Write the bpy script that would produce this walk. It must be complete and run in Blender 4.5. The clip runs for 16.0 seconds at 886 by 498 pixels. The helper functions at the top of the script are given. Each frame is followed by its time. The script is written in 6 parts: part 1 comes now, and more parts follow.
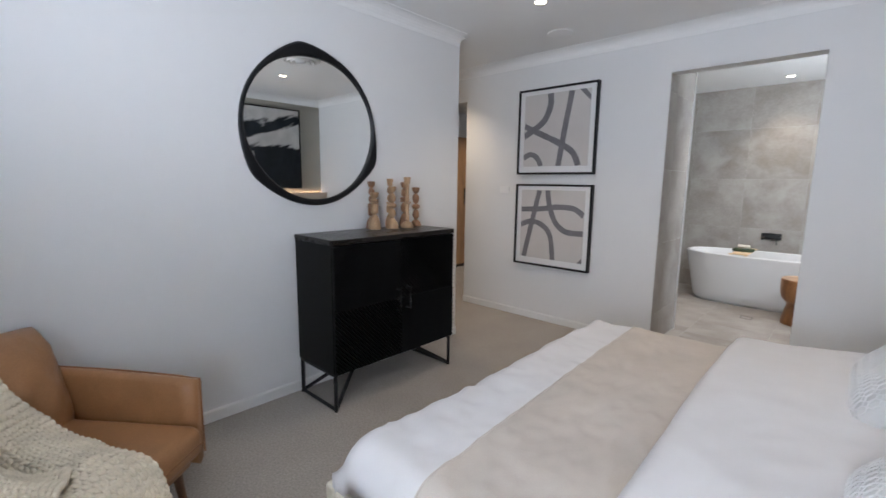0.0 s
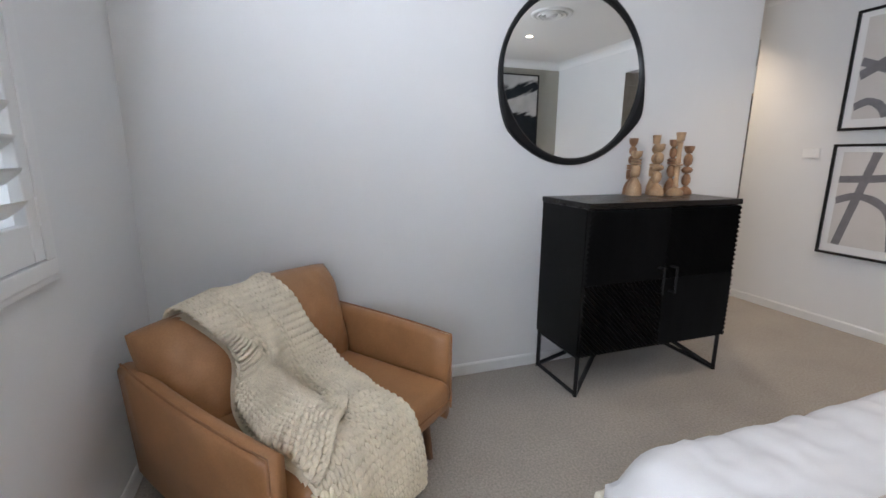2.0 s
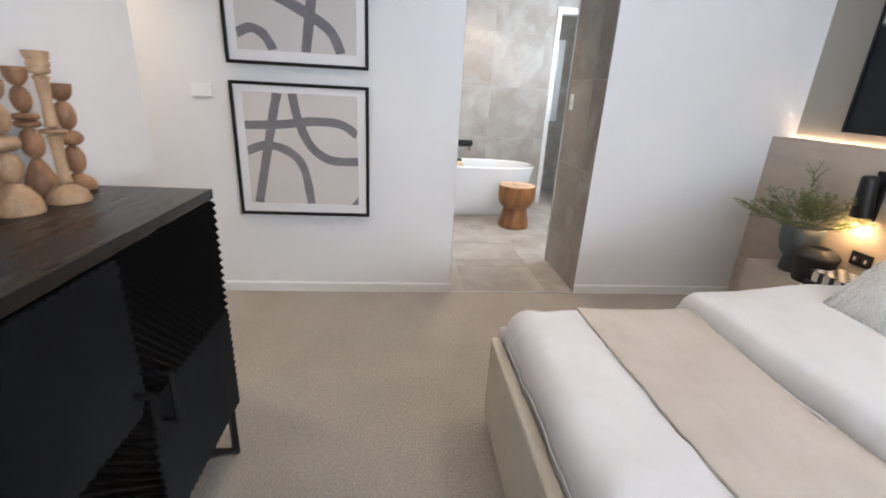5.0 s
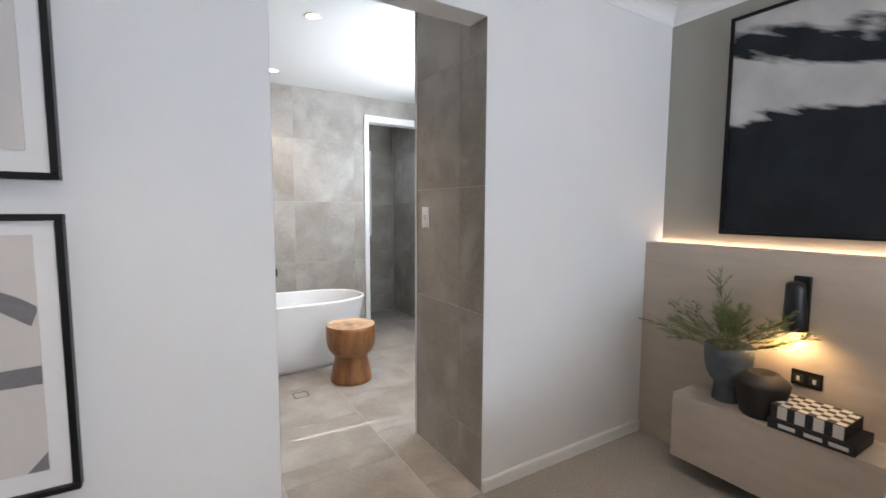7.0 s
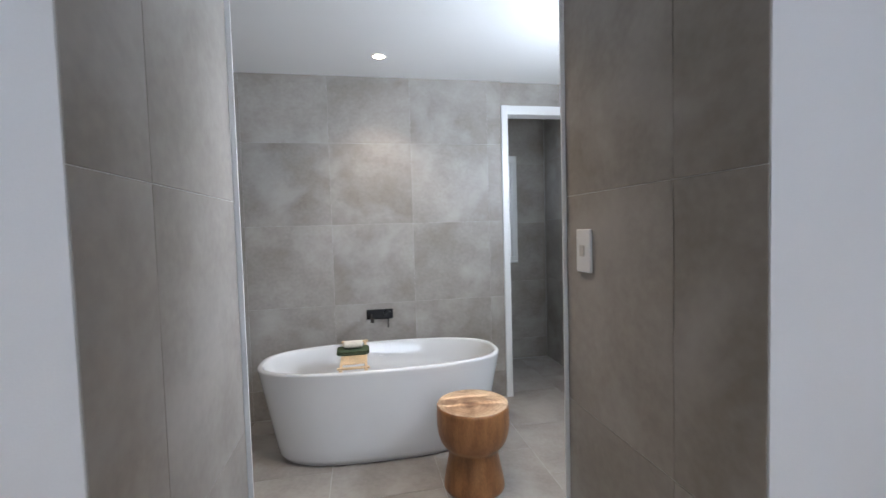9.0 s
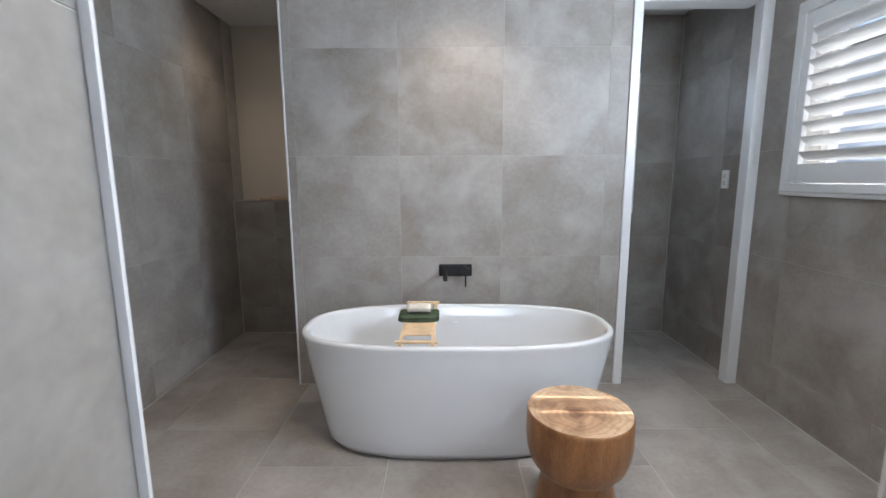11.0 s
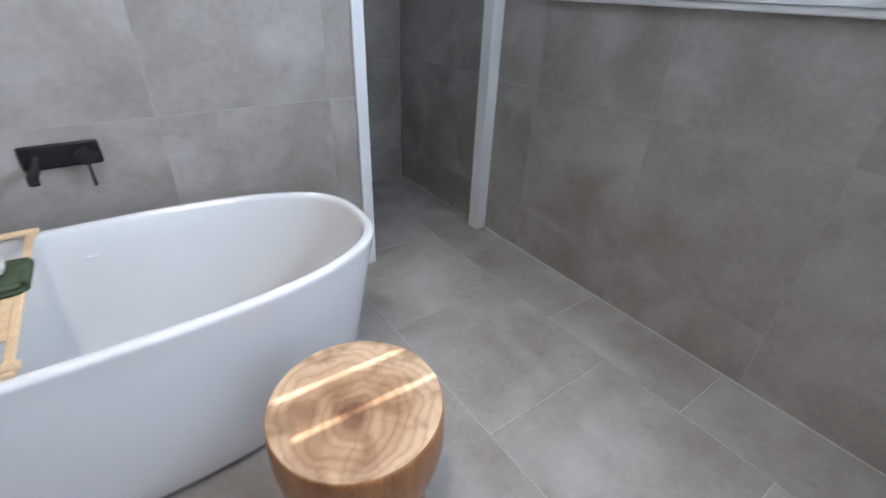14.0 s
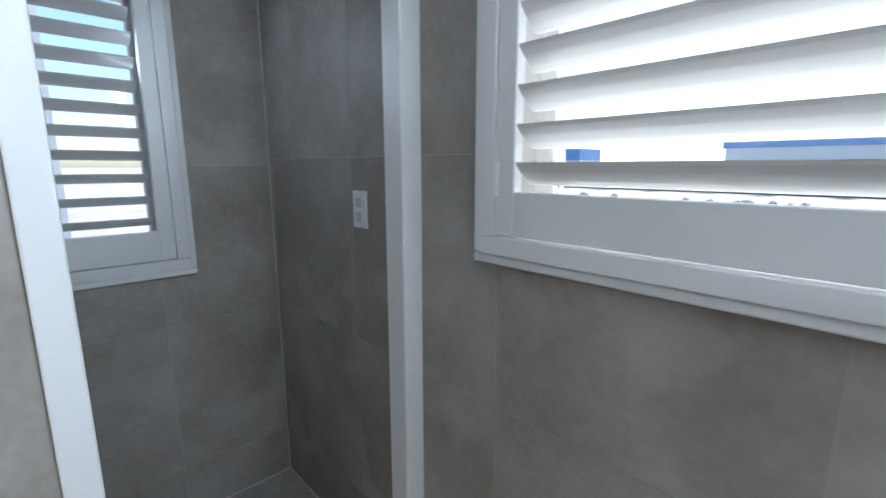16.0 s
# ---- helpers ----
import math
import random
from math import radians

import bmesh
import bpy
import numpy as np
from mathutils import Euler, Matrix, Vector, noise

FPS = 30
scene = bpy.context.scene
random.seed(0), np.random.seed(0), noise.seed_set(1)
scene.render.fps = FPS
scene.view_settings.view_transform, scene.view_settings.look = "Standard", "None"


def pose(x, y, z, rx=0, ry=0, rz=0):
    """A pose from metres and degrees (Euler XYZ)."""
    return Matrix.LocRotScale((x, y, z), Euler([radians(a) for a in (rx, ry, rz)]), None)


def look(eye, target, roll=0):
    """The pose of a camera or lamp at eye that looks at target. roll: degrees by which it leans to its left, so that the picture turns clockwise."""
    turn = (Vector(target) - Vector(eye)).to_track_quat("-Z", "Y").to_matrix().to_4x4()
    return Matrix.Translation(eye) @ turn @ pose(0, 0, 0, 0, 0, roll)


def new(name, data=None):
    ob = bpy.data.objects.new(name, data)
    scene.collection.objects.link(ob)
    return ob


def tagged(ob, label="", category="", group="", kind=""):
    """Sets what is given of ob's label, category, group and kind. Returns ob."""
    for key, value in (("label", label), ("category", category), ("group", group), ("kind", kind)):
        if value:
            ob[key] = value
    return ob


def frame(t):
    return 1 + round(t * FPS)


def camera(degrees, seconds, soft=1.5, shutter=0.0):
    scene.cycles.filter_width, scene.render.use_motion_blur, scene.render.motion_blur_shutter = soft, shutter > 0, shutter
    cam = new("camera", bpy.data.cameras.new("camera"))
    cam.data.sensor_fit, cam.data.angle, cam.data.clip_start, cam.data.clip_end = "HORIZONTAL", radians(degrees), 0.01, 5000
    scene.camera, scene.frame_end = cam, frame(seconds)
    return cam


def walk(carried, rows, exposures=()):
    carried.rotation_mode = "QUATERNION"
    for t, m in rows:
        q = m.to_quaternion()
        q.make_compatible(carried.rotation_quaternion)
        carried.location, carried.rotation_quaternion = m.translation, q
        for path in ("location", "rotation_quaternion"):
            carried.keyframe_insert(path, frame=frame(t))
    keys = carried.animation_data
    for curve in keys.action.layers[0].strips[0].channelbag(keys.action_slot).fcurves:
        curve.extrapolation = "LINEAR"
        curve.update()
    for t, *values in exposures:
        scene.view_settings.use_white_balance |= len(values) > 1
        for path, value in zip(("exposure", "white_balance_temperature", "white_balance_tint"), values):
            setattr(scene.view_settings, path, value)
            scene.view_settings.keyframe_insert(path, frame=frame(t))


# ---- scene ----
cam = camera(90.4, 16.0, shutter=0.22)
PATH = [
    (0, (0.556, 0.52, 1.343), (-0.792, 1.967, 1.043), 0.7),
    (0.5, (0.494, 0.485, 1.314), (-1.052, 1.717, 1.013), 0.6),
    (1, (0.412, 0.46, 1.293), (-1.296, 1.455, 0.984), 0.5),
    (1.5, (0.317, 0.475, 1.267), (-1.488, 1.269, 0.931), 0.5),
    (2, (0.22, 0.511, 1.235), (-1.627, 1.157, 0.821), 0.4),
    (2.5, (0.064, 0.596, 1.178), (-1.791, 1.121, 0.647), 0.1),
    (3, (-0.15, 0.74, 1.143), (-1.911, 1.39, 0.452), 0.7),
    (3.5, (-0.416, 0.836, 1.161), (-1.887, 1.95, 0.391), 3.0),
    (4, (-0.585, 0.974, 1.2), (-1.503, 2.574, 0.428), 4.05),
    (4.5, (-0.764, 1.229, 1.301), (-1.06, 3.049, 0.529), 3.75),
    (5, (-0.936, 1.463, 1.334), (-0.74, 3.336, 0.662), 3.1),
    (5.2, (-0.983, 1.572, 1.346), (-0.644, 3.445, 0.736), 2.25),
    (7.3, (-0.815, 2.885, 1.356), (0.239, 4.579, 1.211), 0.2),
    (7.5, (-0.754, 3.028, 1.367), (0.288, 4.73, 1.234), 0.1),
    (8, (-0.585, 3.351, 1.367), (0.369, 5.104, 1.244), -0.0),
    (8.5, (-0.443, 3.564, 1.386), (0.298, 5.419, 1.274), -0.6),
    (9, (-0.266, 3.735, 1.381), (0.099, 5.699, 1.287), -1.6),
    (9.2, (-0.21, 3.805, 1.373), (0.015, 5.79, 1.28), -1.1),
    (11.3, (-0.209, 4.577, 1.25), (-0.218, 6.541, 0.87), -0.3),
    (11.5, (-0.205, 4.655, 1.202), (-0.202, 6.609, 0.772), -0.3),
    (12, (-0.212, 4.817, 1.147), (-0.185, 6.716, 0.52), 0.0),
    (12.5, (-0.244, 4.943, 1.111), (-0.07, 6.751, 0.273), 0.8),
    (13, (-0.23, 5.032, 1.121), (0.182, 6.719, 0.128), 1.6),
    (13.5, (-0.111, 5.162, 1.187), (0.592, 6.703, 0.123), 2.7),
    (14, (0.041, 5.352, 1.228), (1.063, 6.73, 0.207), 2.3),
    (14.5, (0.228, 5.554, 1.306), (1.573, 6.748, 0.432), 2.9),
    (15, (0.407, 5.715, 1.373), (1.994, 6.748, 0.73), 2.2),
    (15.5, (0.681, 5.939, 1.424), (2.247, 7.084, 0.936), 0.2),
    (16, (0.867, 6.201, 1.41), (2.22, 7.626, 1.044), 0.0),
]
walk(cam, [(t, look(eye, target, roll)) for t, eye, target, roll in PATH], [
    (0.0, 1.0, 6280, 10), (2.0, 1.22, 6420, 10), (3.0, 1.45, 6450, 9), (3.5, 1.47, 6420, 8), (5.0, 1.55, 6380, 10), (7.3, 1.25, 6420, 10), (8.5, 0.95, 6250, 10), (9.2, 0.88, 6020, 10),
    (11.3, 1.08, 6000, 10), (12.5, 1.26, 6000, 10), (13.5, 1.18, 5740, 10), (14.5, 1.0, 5580, 9), (16.0, 0.98, 5740, 6)])

# ---- world, sun, large lights ----
world = bpy.data.worlds.new("sky")
scene.world = world
world.use_nodes = True
wn = world.node_tree.nodes
sky = wn.new("ShaderNodeTexSky")
sky.sky_type = "NISHITA"
sky.sun_disc = False
sky.sun_elevation = radians(44)
sky.sun_rotation = radians(92)
world.node_tree.links.new(sky.outputs[0], wn["Background"].inputs[0])
wn["Background"].inputs[1].default_value = 0.14

sun_data = bpy.data.lights.new("sun", "SUN")
sun_data.energy, sun_data.angle, sun_data.color = 5.0, radians(0.4), (1.0, 0.95, 0.88)
sun = new("sun", sun_data)
sun.matrix_world = look((8.0, 5.7, 8.0), (0.0, 6.02, 0.28))


def area_lamp(name, eye, target, w, h, watts, colour):
    d = bpy.data.lights.new(name, "AREA")
    d.shape, d.size, d.size_y, d.energy, d.color = "RECTANGLE", w, h, watts, colour
    ob = new(name, d)
    ob.matrix_world = look(eye, target)
    return ob


def spot_lamp(name, eye, watts, colour, degrees=95, blend=0.8, radius=0.04, target=None):
    d = bpy.data.lights.new(name, "SPOT")
    d.energy, d.color, d.spot_size, d.spot_blend, d.shadow_soft_size = watts, colour, radians(degrees), blend, radius
    ob = new(name, d)
    ob.matrix_world = look(eye, target or (eye[0], eye[1] + 0.001, eye[2] - 1))
    return ob


area_lamp("daylight_bedroom", (0.35, -0.14, 1.55), (0.1, 3.0, 2.0), 1.3, 1.1, 62, (0.785, 0.86, 1.0))
area_lamp("daylight_bathroom", (1.575, 5.50, 1.93), (-1.7, 5.8, 2.15), 0.75, 0.28, 27, (0.82, 0.90, 1.0))
area_lamp("daylight_recess", (1.06, 7.97, 1.86), (1.45, 7.0, 1.55), 0.34, 0.30, 0.7, (0.74, 0.86, 1.0))

# ---- materials ----


def material(name, colour, rough=0.6, metal=0.0, scale=6.0, amount=0.06, fine=120.0, bump=0.05, spec=0.5, vary=0.0, stretch=(1, 1, 1), coat=0.0, blotch=None, object_space=True):
    """A painted, woven or stony surface: colour with broad stains and fine grain, fine relief, and some change from piece to piece."""
    m = bpy.data.materials.new(name)
    m.use_nodes = True
    nt = m.node_tree
    n, l = nt.nodes, nt.links
    b = n["Principled BSDF"]
    b.inputs["Metallic"].default_value = metal
    b.inputs["Specular IOR Level"].default_value = spec
    b.inputs["Coat Weight"].default_value = coat
    co = n.new("ShaderNodeNewGeometry").outputs["Position"] if not object_space else n.new("ShaderNodeTexCoord").outputs["Object"]
    mp = n.new("ShaderNodeMapping")
    mp.inputs["Scale"].default_value = stretch
    l.new(co, mp.inputs[0])
    info = n.new("ShaderNodeObjectInfo")
    if vary:
        shift = n.new("ShaderNodeVectorMath")
        shift.operation = "MULTIPLY_ADD"
        comb = n.new("ShaderNodeCombineXYZ")
        for i in range(3):
            l.new(info.outputs["Random"], comb.inputs[i])
        shift.inputs[1].default_value = (37.0, 61.0, 23.0)
        l.new(comb.outputs[0], shift.inputs[0])
        l.new(mp.outputs[0], shift.inputs[2])
        vec = shift.outputs[0]
    else:
        vec = mp.outputs[0]
    broad = n.new("ShaderNodeTexNoise")
    broad.inputs["Scale"].default_value, broad.inputs["Detail"].default_value = scale, 6
    broad.inputs["Roughness"].default_value = 0.6
    l.new(vec, broad.inputs["Vector"])
    grain = n.new("ShaderNodeTexNoise")
    grain.inputs["Scale"].default_value, grain.inputs["Detail"].default_value = fine, 4
    l.new(vec, grain.inputs["Vector"])
    ramp = n.new("ShaderNodeValToRGB")
    dark = blotch or [c * (1 - amount * 2) for c in colour]
    light = [min(1, c * (1 + amount)) for c in colour]
    ramp.color_ramp.elements[0].position, ramp.color_ramp.elements[1].position = 0.32, 0.68
    ramp.color_ramp.elements[0].color, ramp.color_ramp.elements[1].color = (*dark, 1), (*light, 1)
    l.new(broad.outputs["Fac"], ramp.inputs[0])
    mix = n.new("ShaderNodeMix")
    mix.data_type, mix.blend_type = "RGBA", "MULTIPLY"
    mix.inputs[0].default_value = 1.0
    l.new(ramp.outputs[0], mix.inputs[6])
    g2 = n.new("ShaderNodeMapRange")
    g2.inputs["From Min"].default_value, g2.inputs["From Max"].default_value = 0.3, 0.7
    g2.inputs["To Min"].default_value, g2.inputs["To Max"].default_value = 1 - amount, 1 + amount * 0.5
    l.new(grain.outputs["Fac"], g2.inputs[0])
    l.new(g2.outputs[0], mix.inputs[7])
    out = mix.outputs[2]
    if vary:
        v = n.new("ShaderNodeMapRange")
        v.inputs["To Min"].default_value, v.inputs["To Max"].default_value = 1 - vary, 1 + vary
        l.new(info.outputs["Random"], v.inputs[0])
        m2 = n.new("ShaderNodeMix")
        m2.data_type, m2.blend_type = "RGBA", "MULTIPLY"
        m2.inputs[0].default_value = 1.0
        l.new(out, m2.inputs[6])
        l.new(v.outputs[0], m2.inputs[7])
        out = m2.outputs[2]
    l.new(out, b.inputs["Base Color"])
    r = n.new("ShaderNodeMapRange")
    r.inputs["To Min"].default_value, r.inputs["To Max"].default_value = max(0.02, rough - 0.08), min(1, rough + 0.08)
    l.new(broad.outputs["Fac"], r.inputs[0])
    l.new(r.outputs[0], b.inputs["Roughness"])
    if bump:
        bp = n.new("ShaderNodeBump")
        bp.inputs["Strength"].default_value, bp.inputs["Distance"].default_value = bump, 0.004
        l.new(grain.outputs["Fac"], bp.inputs["Height"])
        l.new(bp.outputs[0], b.inputs["Normal"])
    return m


def wood(name, light, dark, axis=(1, 1, 8), rough=0.5, scale=3.0, vary=0.1, bump=0.08, spec=0.5):
    """Timber: long grain of two browns along one axis, with fine pores."""
    m = material(name, light, rough, scale=scale, amount=0.25, fine=60, bump=bump, stretch=axis, vary=vary, blotch=dark, spec=spec)
    return m


def glow(name, colour, strength):
    m = bpy.data.materials.new(name)
    m.use_nodes = True
    b = m.node_tree.nodes["Principled BSDF"]
    b.inputs["Base Color"].default_value = (*colour, 1)
    b.inputs["Emission Color"].default_value = (*colour, 1)
    b.inputs["Emission Strength"].default_value = strength
    return m


def glass():
    m = bpy.data.materials.new("window_glass")
    m.use_nodes = True
    n, l = m.node_tree.nodes, m.node_tree.links
    t = n.new("ShaderNodeBsdfTransparent")
    g = n.new("ShaderNodeBsdfGlossy")
    g.inputs["Roughness"].default_value = 0.02
    f = n.new("ShaderNodeFresnel")
    f.inputs[0].default_value = 1.3
    mx = n.new("ShaderNodeMixShader")
    l.new(f.outputs[0], mx.inputs[0])
    l.new(t.outputs[0], mx.inputs[1])
    l.new(g.outputs[0], mx.inputs[2])
    l.new(mx.outputs[0], n["Material Output"].inputs[0])
    return m


def carpet_material():
    m = material("carpet_taupe", (0.36, 0.325, 0.287), 0.95, scale=2.6, amount=0.045, fine=260, bump=0.0, spec=0.1, object_space=False)
    n, l = m.node_tree.nodes, m.node_tree.links
    pos = n.new("ShaderNodeNewGeometry").outputs["Position"]
    v = n.new("ShaderNodeTexVoronoi")
    v.inputs["Scale"].default_value = 190
    v.inputs["Randomness"].default_value = 1.0
    no = n.new("ShaderNodeTexNoise")
    no.inputs["Scale"].default_value, no.inputs["Detail"].default_value = 105, 8
    for k in (v, no):
        l.new(pos, k.inputs["Vector"])
    b = n["Principled BSDF"]
    old = b.inputs["Base Color"].links[0].from_socket
    mr = n.new("ShaderNodeMapRange")
    mr.inputs["From Min"].default_value, mr.inputs["From Max"].default_value = 0.34, 0.66
    mr.inputs["To Min"].default_value, mr.inputs["To Max"].default_value = 0.81, 1.15
    l.new(no.outputs["Fac"], mr.inputs[0])
    mx = n.new("ShaderNodeMix")
    mx.data_type, mx.blend_type = "RGBA", "MULTIPLY"
    mx.inputs[0].default_value = 1
    l.new(old, mx.inputs[6])
    l.new(mr.outputs[0], mx.inputs[7])
    l.new(mx.outputs[2], b.inputs["Base Color"])
    ad = n.new("ShaderNodeMath")
    ad.operation = "ADD"
    l.new(v.outputs["Distance"], ad.inputs[0])
    l.new(no.outputs["Fac"], ad.inputs[1])
    bp = n.new("ShaderNodeBump")
    bp.inputs["Strength"].default_value, bp.inputs["Distance"].default_value = 0.3, 0.005
    l.new(ad.outputs[0], bp.inputs["Height"])
    l.new(bp.outputs[0], b.inputs["Normal"])
    b.inputs["Sheen Weight"].default_value = 0.2
    return m


def concrete_tile_material():
    """Grey porcelain with clouded, trowelled stains and a few pale scuffs."""
    m = material("tile_concrete_grey", (0.345, 0.32, 0.293), 0.44, scale=2.6, amount=0.09, fine=45, bump=0.03, vary=0.035, blotch=(0.252, 0.224, 0.194), spec=0.3)
    n, l = m.node_tree.nodes, m.node_tree.links
    b = n["Principled BSDF"]
    old = b.inputs["Base Color"].links[0].from_socket
    tc = n.new("ShaderNodeTexCoord")
    w = n.new("ShaderNodeTexNoise")
    w.inputs["Scale"].default_value, w.inputs["Detail"].default_value, w.inputs["Distortion"].default_value = 3.2, 6, 0.35
    info = n.new("ShaderNodeObjectInfo")
    add = n.new("ShaderNodeVectorMath")
    add.operation = "ADD"
    mul = n.new("ShaderNodeMath")
    mul.operation = "MULTIPLY"
    mul.inputs[1].default_value = 50
    l.new(info.outputs["Random"], mul.inputs[0])
    l.new(tc.outputs["Object"], add.inputs[0])
    l.new(mul.outputs[0], add.inputs[1])
    l.new(add.outputs[0], w.inputs["Vector"])
    r = n.new("ShaderNodeValToRGB")
    r.color_ramp.elements[0].position, r.color_ramp.elements[1].position = 0.50, 0.72
    r.color_ramp.elements[0].color, r.color_ramp.elements[1].color = (0, 0, 0, 1), (1, 1, 1, 1)
    l.new(w.outputs["Fac"], r.inputs[0])
    sc = n.new("ShaderNodeMath")
    sc.operation = "MULTIPLY"
    sc.inputs[1].default_value = 0.72
    l.new(r.outputs[0], sc.inputs[0])
    mx = n.new("ShaderNodeMix")
    mx.data_type = "RGBA"
    l.new(sc.outputs[0], mx.inputs[0])
    l.new(old, mx.inputs[6])
    mx.inputs[7].default_value = (0.425, 0.402, 0.376, 1)
    l.new(mx.outputs[2], b.inputs["Base Color"])
    return m


def painting_material():
    """Canvas with one broad black diagonal stroke over off-white, dark slate below and a bare pale patch; local y across, z up."""
    m = bpy.data.materials.new("brushed_canvas")
    m.use_nodes = True
    n, l = m.node_tree.nodes, m.node_tree.links
    b = n["Principled BSDF"]
    b.inputs["Roughness"].default_value = 0.6
    b.inputs["Specular IOR Level"].default_value = 0.25

    def calc(op, a, c, d=None):
        k = n.new("ShaderNodeMath")
        k.operation = op
        for i, v in enumerate((a, c, d)):
            if v is None:
                continue
            if isinstance(v, (int, float)):
                k.inputs[i].default_value = v
            else:
                l.new(v, k.inputs[i])
        return k.outputs[0]

    def step(v, sharp):
        k = n.new("ShaderNodeMath")
        k.operation, k.use_clamp = "MULTIPLY_ADD", True
        l.new(v, k.inputs[0])
        k.inputs[1].default_value, k.inputs[2].default_value = sharp, 0.5
        return k.outputs[0]

    tc = n.new("ShaderNodeTexCoord")
    sep = n.new("ShaderNodeSeparateXYZ")
    l.new(tc.outputs["Object"], sep.inputs[0])
    mp = n.new("ShaderNodeMapping")
    mp.vector_type = "TEXTURE"
    mp.inputs["Rotation"].default_value = (radians(26), 0, 0)
    mp.inputs["Scale"].default_value = (1, 0.9, 0.16)
    l.new(tc.outputs["Object"], mp.inputs[0])
    big, streak, cloud = n.new("ShaderNodeTexNoise"), n.new("ShaderNodeTexNoise"), n.new("ShaderNodeTexNoise")
    for k, src, sc, det in ((big, tc, 2.6, 3), (streak, mp, 2.6, 9), (cloud, tc, 5.0, 6)):
        k.inputs["Scale"].default_value, k.inputs["Detail"].default_value = sc, det
        l.new(src.outputs["Object"] if src is tc else src.outputs[0], k.inputs["Vector"])
    warp = calc("MULTIPLY_ADD", calc("SUBTRACT", big.outputs["Fac"], 0.5), 0.16, calc("MULTIPLY", calc("SUBTRACT", streak.outputs["Fac"], 0.5), 0.24))
    u = calc("MULTIPLY_ADD", sep.outputs["Y"], 0.49, 0.5)
    v = calc("ADD", calc("MULTIPLY_ADD", sep.outputs["Z"], 0.917, 0.5), warp)
    off = calc("ABSOLUTE", calc("SUBTRACT", v, calc("MULTIPLY_ADD", u, 0.42, 0.46)), 0.0)
    stroke = step(calc("SUBTRACT", calc("MULTIPLY_ADD", u, -0.11, 0.165), off), 22)
    ground = step(calc("SUBTRACT", 0.54, v), 26)
    du, dv = calc("MULTIPLY", calc("SUBTRACT", u, 0.52), 7.0), calc("MULTIPLY", calc("SUBTRACT", v, 0.40), 15.0)
    bare = step(calc("SUBTRACT", 1.0, calc("ADD", calc("MULTIPLY", du, du), calc("MULTIPLY", dv, dv))), 2.5)
    mask = calc("MAXIMUM", stroke, calc("SUBTRACT", ground, bare))
    mask = calc("MINIMUM", calc("MAXIMUM", mask, 0.0), 1.0)

    def tone(fac, dark, light):
        r = n.new("ShaderNodeValToRGB")
        r.color_ramp.elements[0].position, r.color_ramp.elements[1].position = 0.35, 0.7
        r.color_ramp.elements[0].color, r.color_ramp.elements[1].color = (*dark, 1), (*light, 1)
        l.new(fac, r.inputs[0])
        return r.outputs[0]

    mx = n.new("ShaderNodeMix")
    mx.data_type = "RGBA"
    l.new(mask, mx.inputs[0])
    l.new(tone(cloud.outputs["Fac"], (0.44, 0.43, 0.42), (0.58, 0.57, 0.555)), mx.inputs[6])
    l.new(tone(cloud.outputs["Fac"], (0.009, 0.011, 0.014), (0.018, 0.023, 0.028)), mx.inputs[7])
    l.new(mx.outputs[2], b.inputs["Base Color"])
    return m


PAINT = material("wall_paint_white", (0.735, 0.735, 0.73), 0.55, scale=0.8, amount=0.015, fine=340, bump=0.06, object_space=False)
CEIL = material("ceiling_paint_white", (0.82, 0.82, 0.81), 0.7, scale=0.7, amount=0.012, fine=300, bump=0.03, object_space=False)
TRIM = material("trim_gloss_white", (0.74, 0.74, 0.73), 0.32, scale=1.5, amount=0.012, fine=200, bump=0.02)
TAUPE = material("wall_paint_sage", (0.36, 0.345, 0.30), 0.6, scale=0.9, amount=0.02, fine=300, bump=0.05, object_space=False)
OAKPANEL = material("limed_oak_laminate", (0.50, 0.43, 0.36), 0.45, scale=2.5, amount=0.05, fine=50, bump=0.04, stretch=(6, 1, 6))
BEIGE = material("niche_paint_beige", (0.62, 0.56, 0.48), 0.6, scale=1.0, amount=0.015, fine=200, bump=0.04)
CARPET = carpet_material()
TILE = concrete_tile_material()
GROUT = material("grout_pale", (0.52, 0.50, 0.47), 0.8, scale=8, amount=0.08, fine=200, bump=0.1)
BLACKWOOD = wood("black_stained_wood", (0.0058, 0.0056, 0.0055), (0.004, 0.0038, 0.0037), axis=(1, 6, 1), rough=0.34, spec=0.09)
BLACKTOP = wood("black_brown_top", (0.012, 0.0095, 0.008), (0.0085, 0.007, 0.006), axis=(8, 1, 8), rough=0.28, spec=0.26)
BLACKMETAL = material("black_powder_coat", (0.014, 0.014, 0.015), 0.38, metal=0.4, scale=6, amount=0.1, fine=300, bump=0.05)
BLACKFRAME = material("black_frame", (0.010, 0.010, 0.011), 0.38, spec=0.22, scale=5, amount=0.1, fine=150, bump=0.05)
LEATHER = material("tan_leather", (0.37, 0.185, 0.08), 0.42, scale=4, amount=0.09, fine=170, bump=0.14, blotch=(0.30, 0.145, 0.06))
SEAM = material("leather_seam", (0.29, 0.14, 0.062), 0.6, scale=10, amount=0.1, fine=300, bump=0.1)
LEGWOOD = wood("walnut_leg", (0.20, 0.10, 0.05), (0.12, 0.06, 0.03), axis=(8, 8, 1))
WOOL = material("cream_wool", (0.73, 0.65, 0.51), 0.95, scale=9, amount=0.07, fine=190, bump=0.5, spec=0.1)
